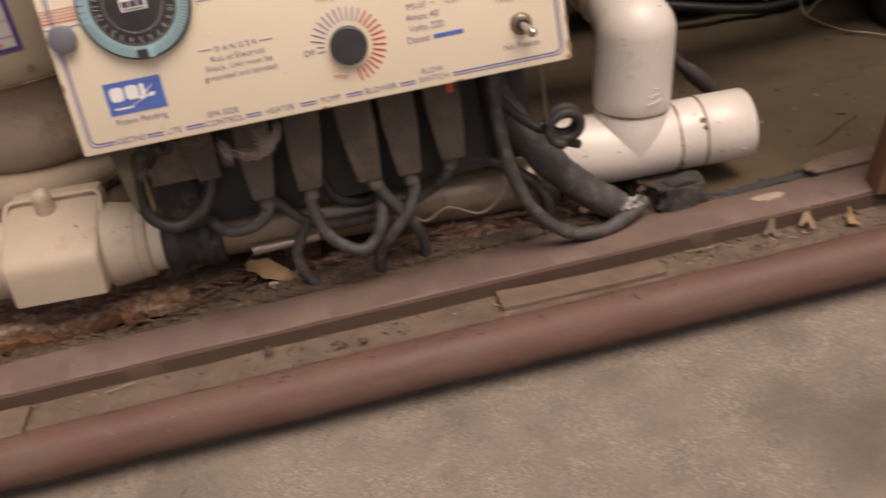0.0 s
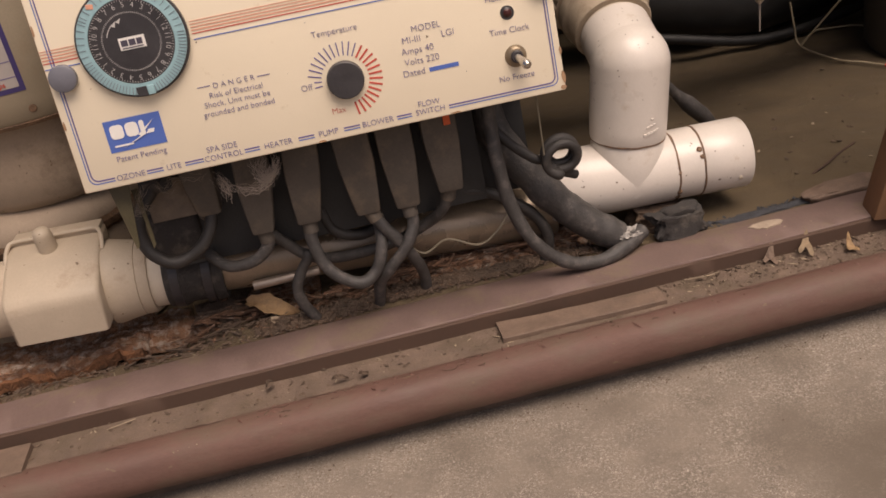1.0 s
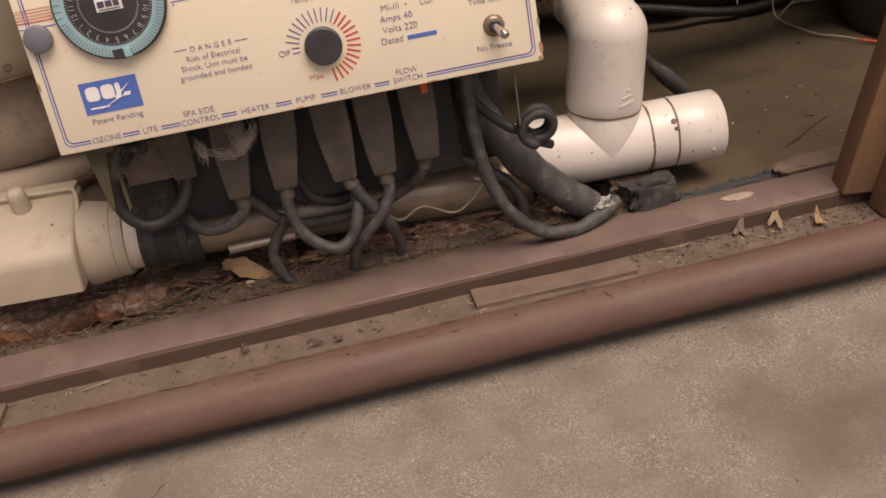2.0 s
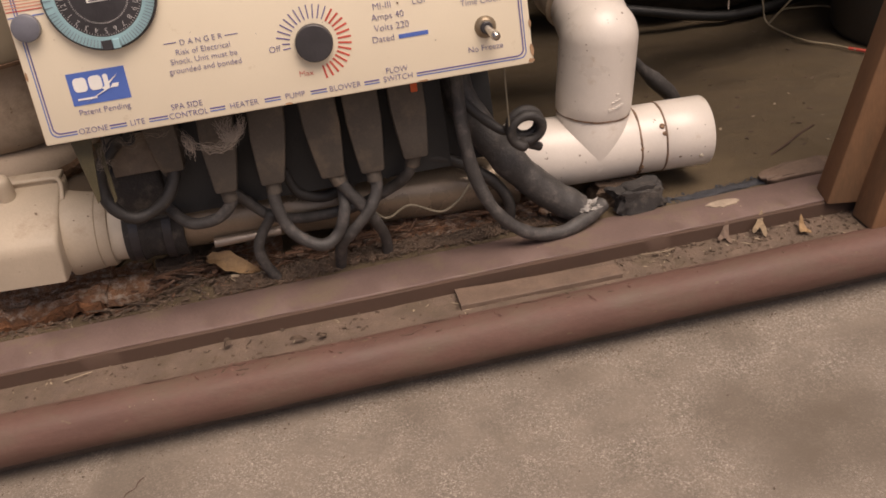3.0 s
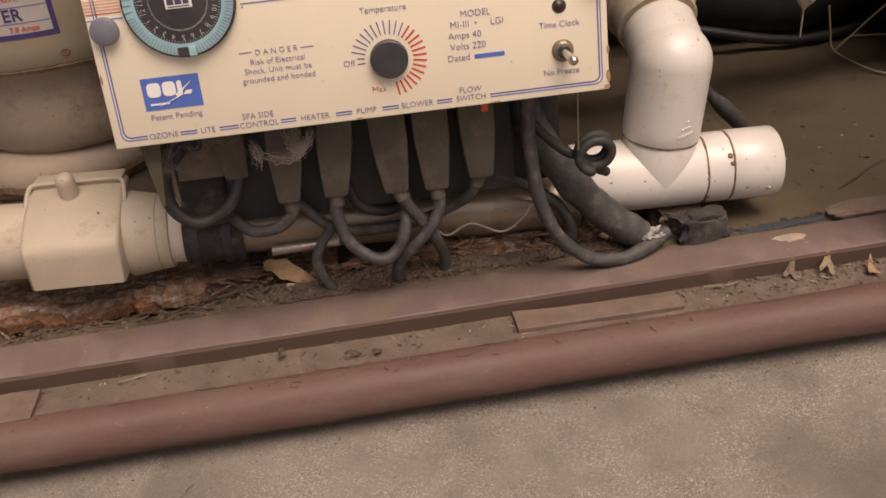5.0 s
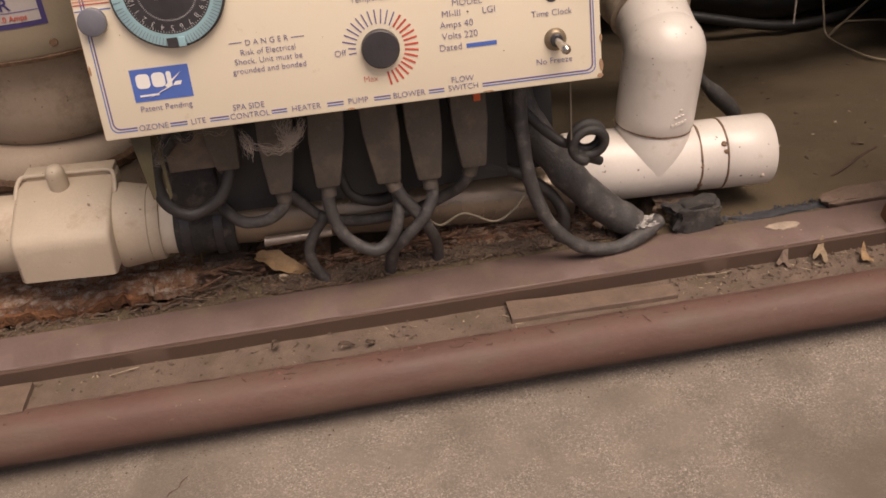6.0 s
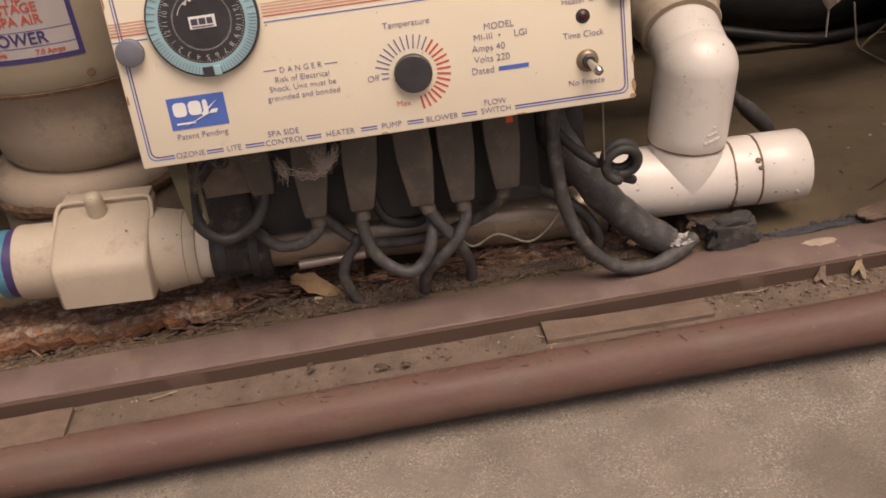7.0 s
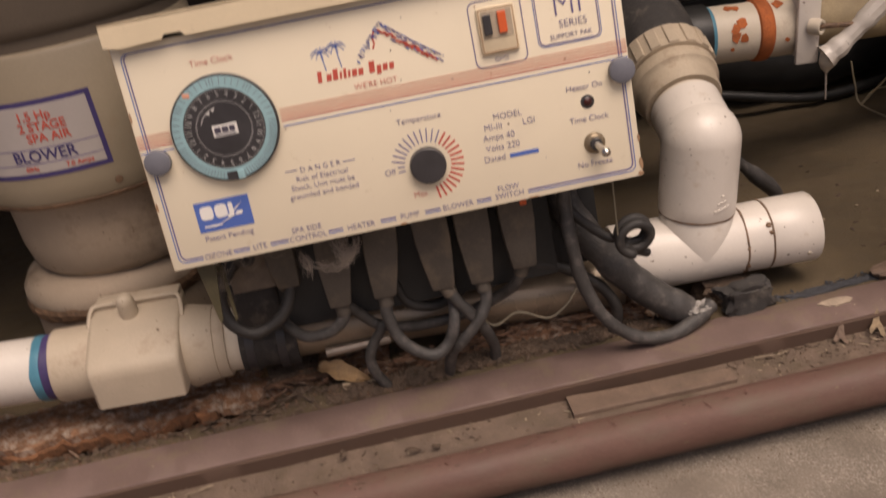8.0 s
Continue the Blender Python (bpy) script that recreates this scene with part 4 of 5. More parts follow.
def sticker(s0, s1, z0, z1, out, name, mat, parent, n=24):
    bm = bmesh.new()
    top = [bm.verts.new((s0 + (s1 - s0) * i / n, -out, z1)) for i in range(n + 1)]
    low = [bm.verts.new((s0 + (s1 - s0) * i / n, -out, z0)) for i in range(n + 1)]
    for i in range(n):
        bm.faces.new((low[i], low[i + 1], top[i + 1], top[i]))
    ext = bmesh.ops.extrude_face_region(bm, geom=bm.faces[:])
    bmesh.ops.translate(bm, verts=[g for g in ext["geom"] if isinstance(g, bmesh.types.BMVert)], vec=(0, 0.0002, 0))
    return part(name, wrapped(bm, 0.1412), mat, parent, smooth=40)


LS, LZ0, LZ1 = 0.0505, 0.336, 0.4155
label = sticker(-0.13, LS, LZ0, LZ1, 0.0003, "label", M_DEEP, blower)
label["label"] = "white label with navy border"
sticker(-0.125, LS - 0.005, LZ0 + 0.005, LZ1 - 0.005, 0.0007, "label_face", M_LABEL, label)
sticker(-0.125, LS - 0.005, 0.3662, 0.3669, 0.001, "rule", M_NAVY, label)
sticker(-0.125, LS - 0.005, 0.3508, 0.3515, 0.001, "rule", M_NAVY, label)
for words, size, s, z, mat in (("1.5 Hp", 0.0128, -0.009, 0.3995, M_RED), ("2 STAGE", 0.0128, -0.004, 0.3885, M_RED), ("SPA AIR", 0.0128, -0.001, 0.377, M_RED), ("BLOWER", 0.0165, -0.012, 0.3588, M_DEEP), ("60Hz", 0.0065, -0.029, 0.346, M_RED), ("7.0 Amps", 0.0072, 0.02, 0.3455, M_RED)):
    ob = lettering(words, size, 0, 0, 0, label, mat, weight=0.012)
    b = bmesh.new()
    b.from_mesh(ob.data)
    put(b, pose(s, -0.0012, z, 90, 0, 0))
    wrapped(b, 0.1412)
    b.to_mesh(ob.data)
    b.free()
    ob.matrix_local = Matrix.Identity(4)
part("screw_hole", put(lathe([(0.0, 0.0012), (0.0035, 0.001), (0.0042, 0.0)], 16), Matrix.Rotation(0.352, 4, "Z") @ pose(0, -0.1412, 0.3165, 90, 0, 0)), M_GLUE, blower, "dark screw hole")

# ---- cords and plugs ----
def plug_body(top, bottom, w0, w1, d):
    bm = bmesh.new()
    bmesh.ops.create_cube(bm, size=1)
    bmesh.ops.subdivide_edges(bm, edges=[e for e in bm.edges if abs(e.verts[0].co.z - e.verts[1].co.z) > 0.5], cuts=3)
    t, b = Vector(top), Vector(bottom)
    for v in bm.verts:
        s = 0.5 - v.co.z
        w = w0 if s < 0.55 else w0 + (w1 - w0) * (s - 0.55) / 0.45
        c = t.lerp(b, s)
        v.co = (c.x + v.co.x * w, c.y + v.co.y * (d if s < 0.55 else d * (1.2 - 0.4 * s)), c.z)
    bmesh.ops.bevel(bm, geom=[e for e in bm.edges if e.calc_face_angle(0) > 0.5], offset=0.003, segments=2, profile=0.5, affect="EDGES")
    return bm


def cord(points, radius, label_text, plug=None, mat=None, name="power_cord"):
    c = thing(name, Matrix.Identity(4), label_text, "cable", "cords under the control box")
    part("cord", tube(points, radius, 14, 8, 0.12), mat or M_CORD, c, smooth=60)
    if plug:
        part("plug", plug_body(*plug), M_PLUG, c, "tapered dusty black plug", 35)
        b = Vector(plug[1])
        part("strain_relief", tube([b + Vector((0, 0, 0.004)), b + (Vector(points[1]) - Vector(points[0])).normalized() * 0.012], 0.0075, 14, 3), M_PLUG, c, smooth=50)
    return c


cord([(0.057, 0.05, 0.25), (0.039, 0.07, 0.24), (0.021, 0.06, 0.221), (0.018, 0.055, 0.194), (0.029, 0.05, 0.177), (0.046, 0.05, 0.17), (0.071, 0.055, 0.18), (0.084, 0.064, 0.2), (0.085, 0.07, 0.215)], 0.0062, "thick black cord looping below the control box", ((0.082, 0.07, 0.285), (0.085, 0.07, 0.205), 0.03, 0.022, 0.026), M_RUBBER)
cord([(0.131, 0.055, 0.184), (0.132, 0.055, 0.167), (0.116, 0.055, 0.152), (0.09, 0.06, 0.148), (0.072, 0.075, 0.155), (0.06, 0.1, 0.16)], 0.0058, "dusty black cord bending away under its plug", ((0.139, 0.057, 0.285), (0.131, 0.055, 0.181), 0.033, 0.021, 0.028))
cord([(0.176, 0.055, 0.182), (0.174, 0.05, 0.158), (0.184, 0.045, 0.127), (0.21, 0.04, 0.109), (0.229, 0.045, 0.117), (0.239, 0.05, 0.141), (0.241, 0.075, 0.165), (0.236, 0.1, 0.19)], 0.0062, "grey-black cord hanging in a wide loop", ((0.187, 0.057, 0.285), (0.176, 0.055, 0.181), 0.034, 0.023, 0.028))
cord([(0.236, 0.055, 0.174), (0.245, 0.05, 0.159), (0.256, 0.05, 0.141), (0.267, 0.055, 0.118), (0.275, 0.07, 0.087), (0.274, 0.084, 0.052)], 0.006, "grey-black cord running down into the dirt", ((0.231, 0.057, 0.285), (0.234, 0.055, 0.177), 0.035, 0.023, 0.028))
cord([(0.273, 0.055, 0.173), (0.274, 0.05, 0.155), (0.262, 0.042, 0.136), (0.243, 0.044, 0.116), (0.229, 0.056, 0.095), (0.222, 0.08, 0.052)], 0.006, "grey-black cord crossing down to the dirt", ((0.272, 0.057, 0.285), (0.273, 0.055, 0.175), 0.034, 0.023, 0.028))
tag_cord = cord([(0.315, 0.055, 0.181), (0.307, 0.06, 0.16), (0.291, 0.075, 0.142), (0.256, 0.085, 0.124), (0.214, 0.09, 0.117), (0.184, 0.1, 0.114), (0.15, 0.11, 0.12)], 0.0058, "black cord with orange tag on its plug", ((0.315, 0.057, 0.285), (0.317, 0.055, 0.182), 0.034, 0.024, 0.028))
part("orange_tag", block(0.3205, 0.327, 0.0405, 0.043, 0.251, 0.272, 0.0006), M_ORANGE, tag_cord, "orange tag")
cord([(0.134, 0.07, 0.17), (0.156, 0.075, 0.141), (0.164, 0.07, 0.136), (0.154, 0.07, 0.122), (0.145, 0.07, 0.103), (0.147, 0.072, 0.082), (0.158, 0.078, 0.054)], 0.0056, "black cord bending down into the dirt")
cord([(0.27, 0.09, 0.16), (0.246, 0.09, 0.145), (0.219, 0.085, 0.14), (0.195, 0.085, 0.151), (0.186, 0.09, 0.175)], 0.0055, "dark cord sagging in front of the heater", mat=M_RUBBER)
cord([(0.285, 0.1, 0.145), (0.301, 0.1, 0.155), (0.336, 0.09, 0.159), (0.364, 0.09, 0.148), (0.393, 0.085, 0.127), (0.409, 0.08, 0.103), (0.41, 0.08, 0.079), (0.4, 0.085, 0.054)], 0.0058, "dark cord running past the heater to the sill", mat=M_RUBBER)
cord([(0.366, 0.062, 0.29), (0.366, 0.058, 0.238), (0.366, 0.05, 0.201), (0.372, 0.046, 0.153), (0.389, 0.042, 0.11), (0.419, 0.045, 0.078), (0.453, 0.05, 0.0665), (0.483, 0.06, 0.0685), (0.513, 0.08, 0.074)], [0.0068] * 7 + [0.0075, 0.009], "long black cord lying over the threshold")
turns = [(0.4265 + (0.0145 + 0.0008 * k / 9) * math.cos(radians(q)), 0.05 - 0.0009 * k, 0.1995 + 0.0145 * math.sin(radians(q)) - 0.00025 * k) for k, q in enumerate(range(215, 215 + 36 * 22, 36))]
cord([(0.367, 0.07, 0.28), (0.367, 0.07, 0.236), (0.377, 0.065, 0.217), (0.395, 0.06, 0.199), (0.406, 0.055, 0.191)] + turns + [(0.421, 0.04, 0.183), (0.431, 0.044, 0.176), (0.441, 0.05, 0.169)], 0.0048, "thin black cord coiled up on itself", mat=M_RUBBER)
hose = thing("black_conduit", Matrix.Identity(4), "thick black flexible conduit ending on the threshold", "conduit")
part("conduit", tube([(0.372, 0.125, 0.28), (0.374, 0.12, 0.215), (0.39, 0.1, 0.182), (0.417, 0.085, 0.141), (0.453, 0.082, 0.1), (0.486, 0.08, 0.074)], 0.0172, 24, 10, 0.14), M_CORD, hose, smooth=50)
tape = bmesh.new()
bmesh.ops.create_icosphere(tape, subdivisions=4, radius=1)
for v in tape.verts:
    v.co = v.co * (0.85 + 0.5 * noise.noise(v.co * 2.0 + Vector((3, 0, 0))) + 0.45 * noise.noise(v.co * 7))
    v.co = (0.491 + v.co.x * 0.019, 0.074 + v.co.y * 0.015, 0.073 + v.co.z * 0.011)
part("torn_tape", tape, M_TAPE, hose, "torn whitish tape", 30)
wire = thing("thin_wire", Matrix.Identity(4), "thin bent pale wire below the heater", "wire")
part("wire", tube([(0.255, 0.07, 0.135), (0.263, 0.07, 0.126), (0.28, 0.07, 0.11), (0.305, 0.07, 0.12), (0.336, 0.07, 0.106), (0.358, 0.08, 0.111), (0.373, 0.09, 0.123)], 0.0013, 8, 8), M_WIRE2, wire, smooth=60)
hang = thing("thin_wire", Matrix.Identity(4), "thin straight pale wire beside the control box", "wire")
part("wire", tube([(0.4085, 0.03, 0.29), (0.409, 0.032, 0.2)], 0.0008, 6, 4), M_WIRE2, hang)

# ---- rear right: valve, hoses, wires ----
rear = thing("rear_valve", pose(0.703, 0.4, 0.264, 0, 4, 0), "white plastic valve body with orange rust drips", "valve")
part("pipe", put(lathe([(0.0, -0.075), (0.037, -0.075), (0.037, 0.055), (0.0, 0.055)], 48), pose(0, 0, 0.005, 0, 90, 0)), M_PVC2, rear, smooth=40)
part("blue_ring", put(lathe([(0.0375, -0.075), (0.0385, -0.073), (0.0385, -0.066), (0.0375, -0.064)], 48), pose(0, 0, 0.005, 0, 90, 0)), M_TEAL, rear, "pale blue glue ring", 40)
part("rust_band", put(lathe([(0.037, -0.008), (0.0395, -0.006), (0.0402, 0.0), (0.0402, 0.007), (0.0395, 0.01), (0.037, 0.012)], 48), pose(0, 0, 0.005, 0, 90, 0)), M_RUSTY, rear, "orange rust streak", 40)
random.seed(11)
for k in range(9):
    a, x, s = radians(random.uniform(-75, 20)), random.choice((-0.036, -0.043, 0.022, -0.03)) + random.uniform(-0.006, 0.006), random.uniform(0.003, 0.008)
    pts = [(s * math.cos(q) * random.uniform(0.6, 1.2), s * math.sin(q) * random.uniform(0.6, 1.3)) for q in (radians(40 * i) for i in range(9))]
    part("rust_spot", put(flat(pts, -0.0378, 0.0006), pose(x, 0, 0.005, math.degrees(a), 0, 0)), M_RUSTY, rear, "orange rust spot")
part("bracket_plate", block(0.036, 0.066, -0.045, -0.037, -0.036, 0.075, 0.003), M_PVC, rear, "white plate", 40)
part("bracket_side", block(0.042, 0.064, -0.037, 0.03, -0.03, 0.06, 0.004), M_PVC, rear, smooth=40)
part("boss", put(lathe([(0.006, 0.006), (0.006, 0.015), (0.009, 0.015), (0.0102, 0.011), (0.0102, 0.0)], 28), pose(0.054, -0.043, 0.012, 90, 0, 35)), M_PVC2, rear, "round boss", 40)
part("rear_pipe", put(lathe([(0.0, 0.0), (0.034, 0.0), (0.034, 0.5), (0.0, 0.5)], 40), pose(0.07, 0.04, -0.002, 0, 92, 8)), M_OLIVE, rear, "olive-brown pipe", 40)
part("screw_stem", put(lathe([(0.0, 0.0), (0.0035, 0.0), (0.0035, 0.05), (0.0, 0.05)], 16), pose(0.054, -0.047, 0.012, 90, 0, 75)), M_GLUE, rear, smooth=40)
part("black_coupling", put(lathe([(0.0, -0.2), (0.041, -0.2), (0.042, -0.07), (0.0, -0.07)], 40), pose(0, 0, 0.005, 0, 90, 0)), M_DARK, rear, "black rubber coupling", 40)
handle = thing("valve_handle", Matrix.Identity(4), "slanting scuffed white plastic handle", "handle")
part("lever", tube([(0.771, 0.345, 0.233), (0.788, 0.343, 0.244), (0.815, 0.34, 0.268), (0.85, 0.336, 0.3), (0.9, 0.33, 0.347)], [0.017, 0.0135, 0.0125, 0.013, 0.014], 10, 6, 0.35), M_PVC, handle, "scuffed lever", 35)
part("tip", tube([(0.778, 0.345, 0.235), (0.773, 0.346, 0.222), (0.772, 0.346, 0.211)], [0.015, 0.009, 0.0015], 12, 4, 0.3), M_PVC2, handle, smooth=50)
part("drip", tube([(0.772, 0.346, 0.215), (0.7715, 0.346, 0.176)], [0.0016, 0.0009], 8, 3), M_WEB, handle, "hanging thread")
for pts, r, lab in (([(0.533, 0.8, 0.182), (0.767, 0.75, 0.14), (0.916, 0.75, 0.105), (1.058, 0.775, 0.11), (1.265, 0.85, 0.11), (1.45, 0.9, 0.11)], 0.057, "thick black hose lying behind the pipes"),
                    ([(0.4, 1.05, 0.1), (0.75, 1.04, 0.1), (0.95, 1.04, 0.1), (1.4, 1.05, 0.1)], 0.065, "thick black hose in the shadow at the back"),
                    ([(0.655, 0.714, 0.109), (0.767, 0.68, 0.088), (0.916, 0.675, 0.056), (1.039, 0.69, 0.058), (1.167, 0.73, 0.066)], 0.0085, "thin black cable along the hoses")):
    h = thing("black_hose", Matrix.Identity(4), lab, "hose", "hoses at the back")
    part("hose", tube(pts, r, 24, 10, 0.05), M_DARK, h, smooth=50)
tank = thing("grey_tank", pose(1.15, 0.52, 0.035), "grey round tank behind the post", "tank")
part("shell", lathe([(0.0, 0.0), (0.1, 0.0), (0.115, 0.02), (0.12, 0.3), (0.0, 0.32)], 48), M_TANK, tank, smooth=40)
for pts, lab in (([(0.955, 0.63, 0.12), (0.962, 0.63, 0.08), (0.968, 0.62, 0.048), (0.979, 0.531, 0.046), (1.004, 0.491, 0.046), (1.024, 0.452, 0.046)], "pale bare wire lying on the dirt"),
                 ([(0.968, 0.62, 0.048), (1.0, 0.64, 0.06), (1.035, 0.655, 0.055), (1.084, 0.645, 0.052), (1.098, 0.589, 0.048), (1.092, 0.542, 0.044)], "pale bare wire arching over the dirt"),
                 ([(0.968, 0.62, 0.048), (0.99, 0.6, 0.085), (1.01, 0.58, 0.12), (1.03, 0.56, 0.15)], "pale bare wire sticking up")):
    w = thing("bare_wire", Matrix.Identity(4), lab, "wire", "wires on the dirt")
    part("wire", tube(pts, 0.0016, 8, 8), M_WIRE, w, smooth=60)
    if "lying" in lab:
        part("red_end", tube([(1.018, 0.462, 0.046), (1.036, 0.44, 0.045)], 0.0026, 8, 3), M_RED, w, "red insulated end")
grey_cable = thing("cable_joint", Matrix.Identity(4), "dark cable with thick joint on the dirt", "cable")
part("cable", tube([(0.57, 0.19, 0.21), (0.584, 0.2, 0.197), (0.609, 0.22, 0.165), (0.634, 0.23, 0.138), (0.656, 0.24, 0.112), (0.69, 0.26, 0.05)], [0.005, 0.005, 0.006, 0.01, 0.008, 0.004], 14, 6, 0.2), M_CORD, grey_cable, smooth=50)

# ---- lump, tar, chips and rot along the threshold ----
def lump(x, y, z, sx, sy, sz, seed, mat, name, lab, cat, turn=0.0, rough=0.35):
    bm = bmesh.new()
    bmesh.ops.create_icosphere(bm, subdivisions=4, radius=1)
    for v in bm.verts:
        q = v.co.copy()
        c = Vector([math.copysign(abs(k) ** 0.5, k) for k in q])
        c *= 1 + rough * noise.noise(q * 1.6 + Vector((seed, 0, 0))) + rough * 0.5 * noise.noise(q * 5 + Vector((seed, 3, 0)))
        v.co = (c.x * sx, c.y * sy, c.z * sz)
    ob = part(name, put(bm, pose(0, 0, 0, 0, 0, turn)), mat, smooth=60)
    ob.matrix_world = pose(x, y, z)
    return tagged(ob, lab, cat)


lump(0.553, 0.084, 0.0735, 0.03, 0.0135, 0.0145, 3, M_HOSE, "dirty_connector", "lump of dirty black cable connector on the threshold", "connector", 6, 0.38)
lump(0.545, 0.125, 0.06, 0.03, 0.02, 0.017, 8, M_ROT, "dirt_clod", "clod of dry dirt under the pipe tee", "clod")
lump(0.05, 0.14, 0.05, 0.03, 0.02, 0.02, 8, M_ROT, "dirt_clod", "clod of dry dirt under the heater tube", "clod")
for k, (x, y, s) in enumerate(((0.63, 0.092, 0.03), (0.665, 0.095, 0.035), (0.7, 0.098, 0.025))):
    lump(x, y, 0.051, s, 0.0065, 0.0055, 20 + k, M_TAR, "tar_smear", "dark blue-grey crumbly tar bead behind the threshold", "tar", 2)
lump(0.752, 0.1, 0.055, 0.045, 0.013, 0.011, 31, M_STRIP, "broken_board", "broken brown board end behind the threshold", "board", 3, 0.25)


def slab(x0, x1, y0, y1, z, th, seed, mat, lab, tilt=0.0, name="rotten_board"):
    """A flaking board with torn edges."""
    bm = bmesh.new()
    n, m = max(12, int((x1 - x0) / 0.003)), 16
    rows = []
    for j in range(m + 1):
        row = []
        for i in range(n + 1):
            x = x0 + (x1 - x0) * i / n
            cut0 = y0 + 0.022 * max(-0.3, noise.noise(Vector((x * 22, seed, 0)))) + 0.008 * noise.noise(Vector((x * 90, seed, 1)))
            cut1 = y1 + 0.014 * noise.noise(Vector((x * 25, seed, 7)))
            y = cut0 + (cut1 - cut0) * j / m
            h = z + th + 0.006 * noise.noise(Vector((x * 12, y * 40, seed))) + 0.0035 * noise.noise(Vector((x * 60, y * 160, seed + 5))) + tilt * (y - y0)
            h += 0.005 * round(2.5 * noise.noise(Vector((x * 16, y * 70, seed + 9)))) / 2.5 + 0.0015 * noise.noise(Vector((x * 90, y * 420, seed + 3)))
            row.append(bm.verts.new((x, y, h)))
        rows.append(row)
    for a, b in zip(rows, rows[1:]):
        for i in range(n):
            bm.faces.new((a[i], a[i + 1], b[i + 1], b[i]))
    ext = bmesh.ops.extrude_face_region(bm, geom=bm.faces[:])
    bmesh.ops.translate(bm, verts=[g for g in ext["geom"] if isinstance(g, bmesh.types.BMVert)], vec=(0, 0.002, -th))
    ob = part(name, bm, mat, smooth=35)
    return tagged(ob, lab, "board")


slab(-0.6, -0.03, 0.102, 0.175, 0.048, 0.014, 2.0, M_RUST, "rotten brown board with torn flaking edge in the dirt")
slab(-0.6, -0.035, 0.097, 0.15, 0.042, 0.012, 2.0, M_RUSTEDGE, "rust-red torn lower layer of the rotten board")
slab(-0.12, 0.16, 0.112, 0.17, 0.045, 0.01, 5.0, M_RUST, "splintered brown board with flaking edge under the pipe", 0.1)
slab(-0.5, 0.02, 0.09, 0.15, 0.028, 0.006, 9.0, M_ROT, "dark rotten board lying in the dirt")
slab(0.24, 0.46, 0.092, 0.15, 0.05, 0.012, 12.0, M_RUST, "splintered rusty brown board below the heater", 0.15)
slab(0.27, 0.4, 0.08, 0.12, 0.05, 0.006, 15.0, M_ROT, "dark splintered board in the dirt")


def leaf(x, y, z, length, width, turn, pitch, curl, mat, lab, seed):
    bm = bmesh.new()
    n = 9
    rows = []
    for i in range(n + 1):
        t = i / n
        w = width * (math.sin(math.pi * min(1, t * 0.92 + 0.06)) ** 0.8) * (1 + 0.5 * noise.noise(Vector((t * 6, seed, 0))))
        zc = curl * math.sin(t * 3.0 + seed) * length
        rows.append([bm.verts.new((length * (t - 0.5), s * w / 2 + 0.15 * width * math.sin(t * 4 + seed), zc + abs(s) * curl * width * 1.5)) for s in (-1, -0.5, 0, 0.5, 1)])
    for a, b in zip(rows, rows[1:]):
        for i in range(4):
            bm.faces.new((a[i], a[i + 1], b[i + 1], b[i]))
    ext = bmesh.ops.extrude_face_region(bm, geom=bm.faces[:])
    bmesh.ops.translate(bm, verts=[g for g in ext["geom"] if isinstance(g, bmesh.types.BMVert)], vec=(0, 0, 0.0007))
    ob = part("dry_leaf", bm, mat, smooth=60)
    ob.matrix_world = pose(x, y, z, pitch, 0, turn)
    return tagged(ob, lab, "leaf", "dry leaves")


leaf(0.112, 0.1, 0.07, 0.058, 0.02, -24, 35, 0.16, M_LEAF, "curled dry yellow-brown leaf on the dirt", 1.0)
leaf(0.128, 0.082, 0.064, 0.042, 0.016, -8, 20, 0.1, M_PALE, "small torn dry leaf on the dirt", 3.0)


def seed_leaf(base, tip, width, fork, mat, lab, seed):
    """A thin dry leaf leaning in the groove, its lower end split in two by fork."""
    b, t = Vector(base), Vector(tip)
    up = (t - b).normalized()
    side = up.cross(Vector((0, -0.6, 0.8))).normalized()
    face = side.cross(up)
    length = (t - b).length
    outline = [(0.0, 1.0), (0.16, 0.86), (0.2, 0.6), (0.34, 0.36), (0.5, 0.1), (0.44, -0.02), (0.24, 0.04), (0.06, fork), (-0.05, fork + 0.04), (-0.26, 0.06), (-0.42, 0.0), (-0.5, 0.14), (-0.3, 0.42), (-0.17, 0.66), (-0.12, 0.88)]
    bm = bmesh.new()
    f = bm.faces.new([bm.verts.new(b + side * u * width + up * v * length + face * (0.003 * math.sin(v * 5 + seed) + 0.002 * noise.noise(Vector((u * 4, v * 4, seed))))) for u, v in outline])
    bmesh.ops.triangulate(bm, faces=[f])
    ext = bmesh.ops.extrude_face_region(bm, geom=bm.faces[:])
    bmesh.ops.translate(bm, verts=[g for g in ext["geom"] if isinstance(g, bmesh.types.BMVert)], vec=face * 0.0006)
    return tagged(part("dry_leaf", bm, mat), lab, "leaf", "dry leaves")


